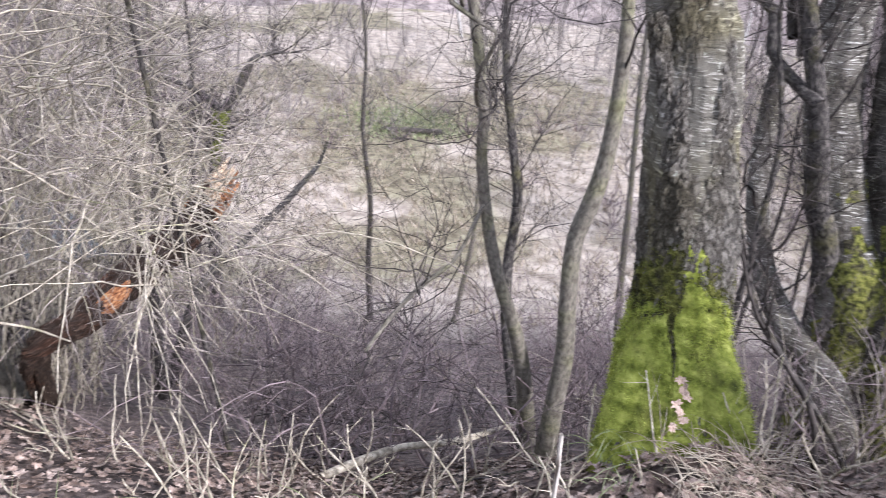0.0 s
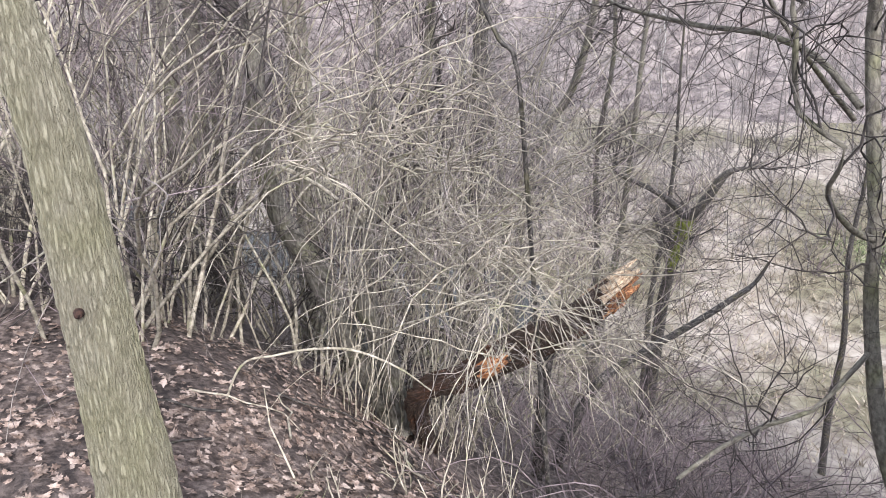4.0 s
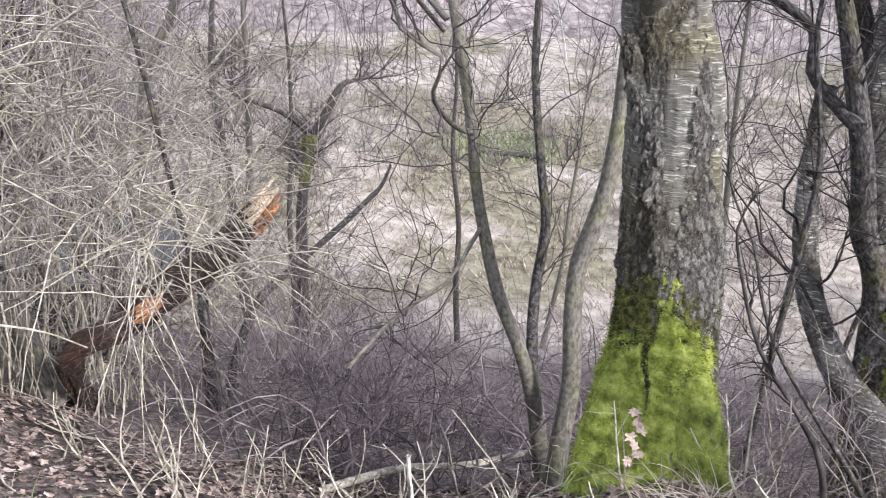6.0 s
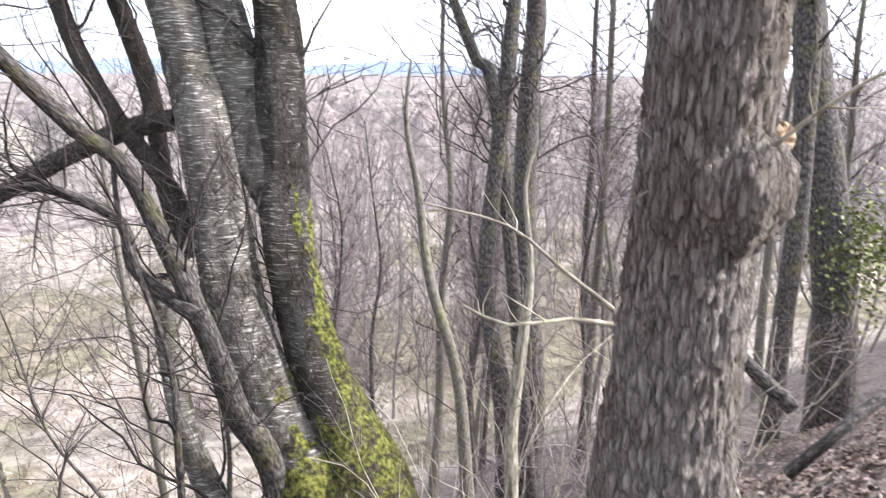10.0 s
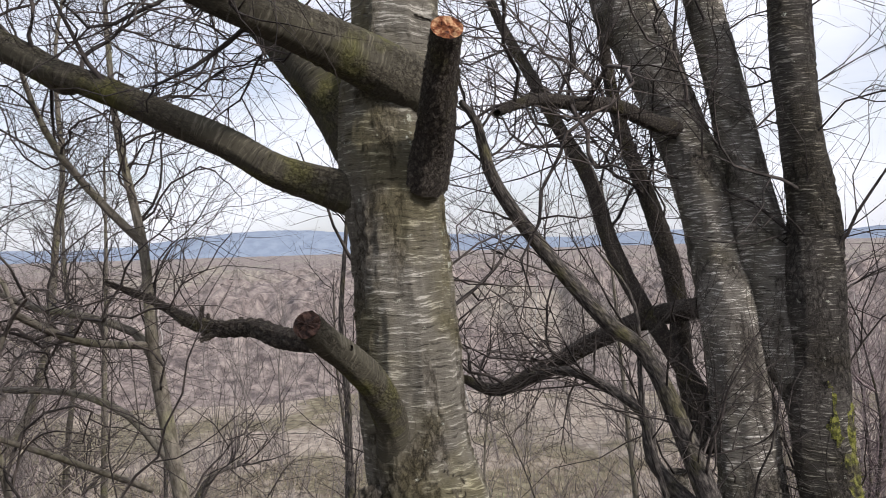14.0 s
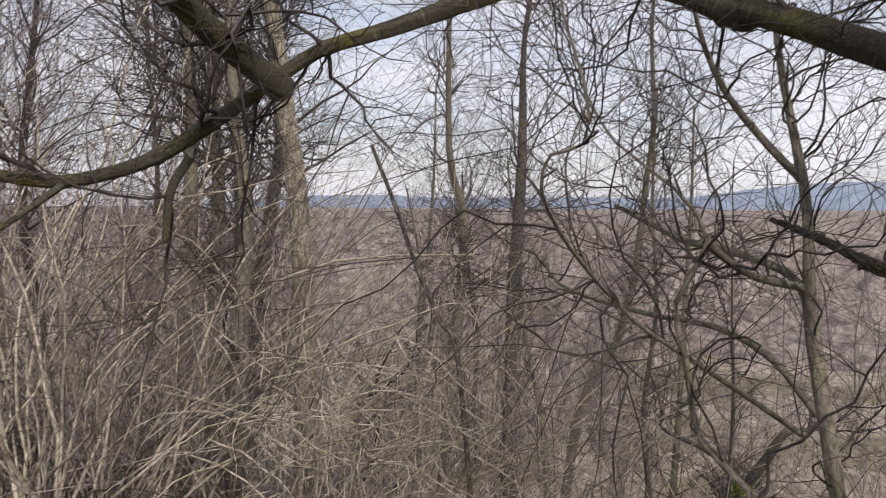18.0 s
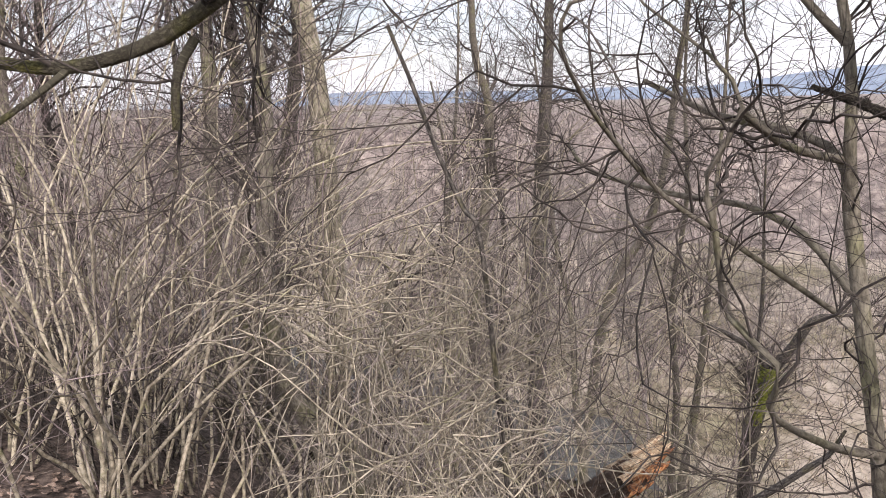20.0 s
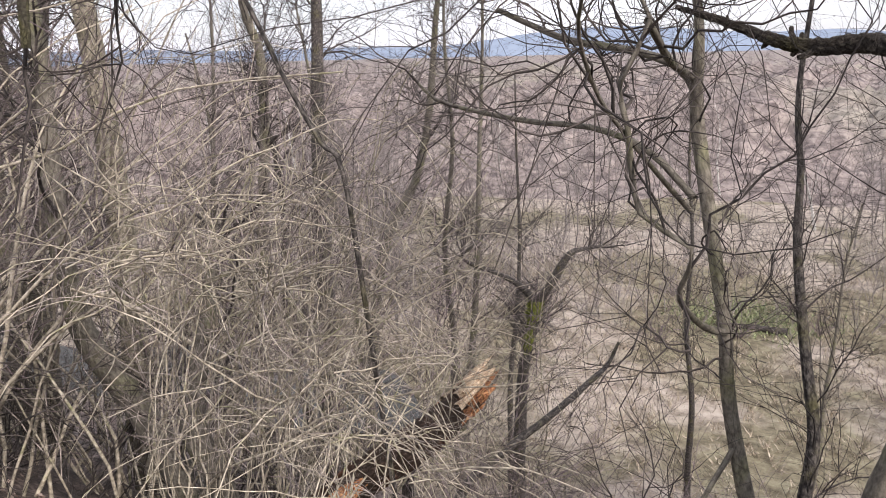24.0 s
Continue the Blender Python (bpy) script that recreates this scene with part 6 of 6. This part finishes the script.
for k, (x, y) in enumerate(scatter(26, (-40, 36), (23, 46), 0.8)):
    b0 = proto[k % 3]
    x0, y0 = -8 + 3 * (k % 3), 31 + 2 * (k % 3)
    a = rng.uniform(0, 6.28)
    dz = float(ground_z(x, y))
    m0 = Matrix.Translation((x, y, dz)) @ Matrix.Rotation(a, 4, "Z") @ Matrix.Translation((-x0, -y0, -float(ground_z(x0, y0))))
    copy_thing(b0, m0)

# ---------------------------------------------------------------- litter on the bank
def leaf_shape(rng, lobes):
    """A curled dead leaf: rim points round a midrib, as a fan."""
    n = 20
    v = [(0, 0, 0)]
    for j in range(n):
        t = 2 * math.pi * j / n
        rad = 0.5 * (0.80 + 0.22 * math.cos(lobes * t + 0.3 * math.sin(2 * t))) * rng.uniform(0.86, 1.1)
        v.append((rad * math.cos(t) * 1.15, rad * math.sin(t) * 0.8, 0))
    v = np.array(v)
    c1, c2, tw = rng.uniform(-0.5, 0.9), rng.uniform(-0.4, 0.6), rng.uniform(-0.6, 0.6)
    v[:, 2] = c1 * v[:, 1] ** 2 + c2 * v[:, 0] ** 2 + tw * v[:, 0] * v[:, 1] + rng.uniform(-0.05, 0.05, n + 1)
    f = np.array([(0, 1 + j, 1 + (j + 1) % n) for j in range(n)])
    return v, f


rng = np.random.default_rng(41)
SHAPES = [leaf_shape(rng, l) for l in (7, 5, 8, 3, 7, 6, 5, 8)]


def lay(x, y, size, lift):
    """Pose matrices (n, 4, 4) for leaves that lie on the ground."""
    n, e = len(x), 0.03
    gx0 = (ground_z(x + e, y) - ground_z(x - e, y)) / (2 * e)
    gy0 = (ground_z(x, y + e) - ground_z(x, y - e)) / (2 * e)
    up = unit(np.stack([-gx0, -gy0, np.ones(n)], 1) + rng.normal(size=(n, 3)) * 0.19)
    side = unit(np.cross(up, rng.normal(size=(n, 3))))
    M = np.zeros((n, 4, 4))
    M[:, :3, 0], M[:, :3, 1], M[:, :3, 2] = side * size[:, None], np.cross(up, side) * size[:, None], up * size[:, None]
    M[:, :3, 3] = np.stack([x, y, ground_z(x, y) + 0.012 + lift], 1)
    M[:, 3, 3] = 1
    return M


litter = thing("leaf_litter", "carpet of dry brown oak and maple leaves", "leaves")
tagged(litter, kind="structure")
meshes = []
for k, (v, f) in enumerate(SHAPES):
    me = bpy.data.meshes.new("leaf")
    me.from_pydata([tuple(q) for q in v], [], [tuple(int(i) for i in q) for q in f])
    me.materials.append(LEAF)
    meshes.append(me)
for k, mt in enumerate(lay(rng.uniform(-1.4, 2.0, 300), rng.uniform(0.75, 1.75, 300), rng.uniform(0.034, 0.064, 300), rng.uniform(0, 0.02, 300))):
    ob = new("leaf", meshes[k % len(meshes)])
    ob.parent = litter
    ob.matrix_world = Matrix(mt.tolist())
for k in range(7):
    ob = new("leaf", meshes[(k * 3) % len(meshes)])
    ob.parent = litter
    ob.matrix_world = Matrix.Translation((-0.020 + 0.012 * (k % 3) - 0.012, 1.394 - 0.006 * k, 0.278 - 0.022 * k)) @ Matrix.Rotation(1.1 + 0.25 * math.sin(k * 2.3), 4, "X") @ Matrix.Rotation(k * 1.3, 4, "Z") @ Matrix.Scale(0.034, 4)
lx = np.concatenate([rng.uniform(-3.8, 3.4, 23000), rng.uniform(-4.5, 5.5, 2400), rng.uniform(1.4, 8.0, 8000), rng.uniform(-4.5, 5.0, 2600)])
ly = np.concatenate([rng.uniform(0.2, 2.3, 23000), rng.uniform(1.2, 4.2, 2400), rng.uniform(0.2, 3.6, 8000), rng.uniform(-3.0, 0.2, 2600)])
thin = rng.uniform(size=len(lx)) < np.interp(lx, (-3.2, -2.6, -1.7, -1.3), (0.25, 0.5, 0.6, 1.0))
lx, ly = lx[thin], ly[thin]
many = lay(lx, ly, rng.uniform(0.022, 0.050, len(lx)), rng.uniform(-0.005, 0.02, len(lx)))
vs, fs, off = [], [], 0
for k, mt in enumerate(many):
    v, f = SHAPES[k % len(SHAPES)]
    vs.append(v @ mt[:3, :3].T + mt[:3, 3])
    fs.append(f + off)
    off += len(v)
tagged(link_mesh("scattered_leaves", np.vstack(vs), np.vstack(fs), LEAF_MANY, smooth=False), "dry brown leaves scattered over the bank", "leaves", kind="stuff")


def tuft(label, x, y, blades, height, material, seed, spread=0.09):
    rng = np.random.default_rng(seed)
    z = float(ground_z(x, y))
    d0 = unit(rng.normal(size=(blades, 3)) * np.array([0.8, 0.8, 0.1]) + np.array([0, 0, 0.9]))
    P = np.empty((blades, 5, 4))
    pos = np.column_stack([x + rng.normal(size=blades) * spread, y + rng.normal(size=blades) * spread, np.full(blades, z)])
    L = rng.uniform(0.5, 1.1, blades) * height
    for i in range(5):
        P[:, i, :3], P[:, i, 3] = pos, (0.0023 if material is STRAW else 0.0021) * (1 - 0.85 * i / 4)
        d0 = unit(d0 + np.array([0, 0, -0.28]) + rng.normal(size=(blades, 3)) * 0.08)
        pos = pos + d0 * (L / 4)[:, None]
    tagged(tubes("grass_tuft", [P], 3, material), label, "grass", "grass tufts on the bank")


for k, (x, y, n, h, mt, lb) in enumerate(((0.15, 1.36, 130, 0.22, STRAW, "tuft of dry straw grass at the foot of the tree"), (0.20, 1.30, 90, 0.2, STRAW, "tuft of dry straw grass at the foot of the tree"),
                                          (0.43, 1.15, 90, 0.12, GRASS, "small green grass tuft among the leaves"), (0.95, 0.98, 130, 0.15, GRASS, "green grass at the foot of the oak"),
                                          (1.10, 0.90, 140, 0.14, GRASS, "green grass at the foot of the oak"), (1.42, 0.92, 120, 0.14, GRASS, "green grass at the foot of the oak"), (1.16, 0.95, 150, 0.15, GRASS, "green grass at the foot of the oak"), (1.25, 0.98, 150, 0.15, GRASS, "green grass at the foot of the oak"), (1.36, 0.96, 120, 0.14, GRASS, "green grass at the foot of the oak"), (-1.60, 0.78, 170, 0.15, GRASS, "green grass tuft among the leaves"), (-1.15, 1.00, 150, 0.13, GRASS, "green grass tuft among the leaves"), (-0.1, 1.40, 60, 0.16, GRASS, "green grass at the foot of the cherry"),
                                          (-1.75, 0.75, 80, 0.16, STRAW, "dry grass tuft among the leaves"), (-1.55, 0.9, 50, 0.12, GRASS, "small green tuft among the leaves"),
                                          (-0.9, 1.2, 60, 0.08, GRASS, "low mossy tuft among the leaves"), (1.75, 1.0, 90, 0.1, GRASS, "low green tuft among the leaves"))):
    tuft(lb, x, y, n, h, mt, 500 + k)

# dead stalks along the crest and sticks in the leaves
rng = np.random.default_rng(61)
for k in range(140):
    x, y = (rng.uniform(-2.1, 0.1), rng.uniform(1.1, 1.9)) if k < 84 else (rng.uniform(0.3, 2.2), rng.uniform(1.35, 2.0))
    z, h = float(ground_z(x, y)), rng.uniform(0.12, 0.44)
    d = unit(np.array([rng.normal() * 0.35, rng.normal() * 0.25, 1]))
    p = np.empty((7, 4))
    pos = np.array([x, y, z - 0.03])
    for i in range(7):
        p[i, :3], p[i, 3] = pos, 0.0048 * (1 - 0.6 * i / 6)
        d = unit(d + rng.normal(size=3) * 0.16)
        pos = pos + d * h / 6
    br = sprout(rng, [p], int(rng.integers(1, 5)), (0.06, 0.2), (0.0012, 0.0022), 4, u_range=(0.35, 0.95), wander=0.25)
    tagged(tubes("dead_stalk", [p[None], br], 5, STEM_TAN), "pale dead stalk standing at the edge of the bank", "stalk", "dead stalks along the bank")
for k in range(34):
    x, y = rng.uniform(-2.8, 2.6), rng.uniform(0.7, 2.4)
    a, L, n = rng.uniform(0, 6.28), rng.uniform(0.2, 0.8), 7
    p = np.empty((n, 4))
    for i in range(n):
        px, py = x + math.cos(a) * L * i / (n - 1), y + math.sin(a) * L * i / (n - 1)
        a += rng.normal() * 0.12
        p[i] = (px, py, float(ground_z(px, py)) + 0.03 + rng.uniform(0, 0.012), rng.uniform(0.7, 1) * 0.006 * (1 - 0.6 * i / n))
    tagged(tubes("fallen_stick", [p[None]], 6, STEM_TAN if k % 2 else DARKBARK), "thin fallen stick lying in the leaves", "stick", "sticks in the leaves")
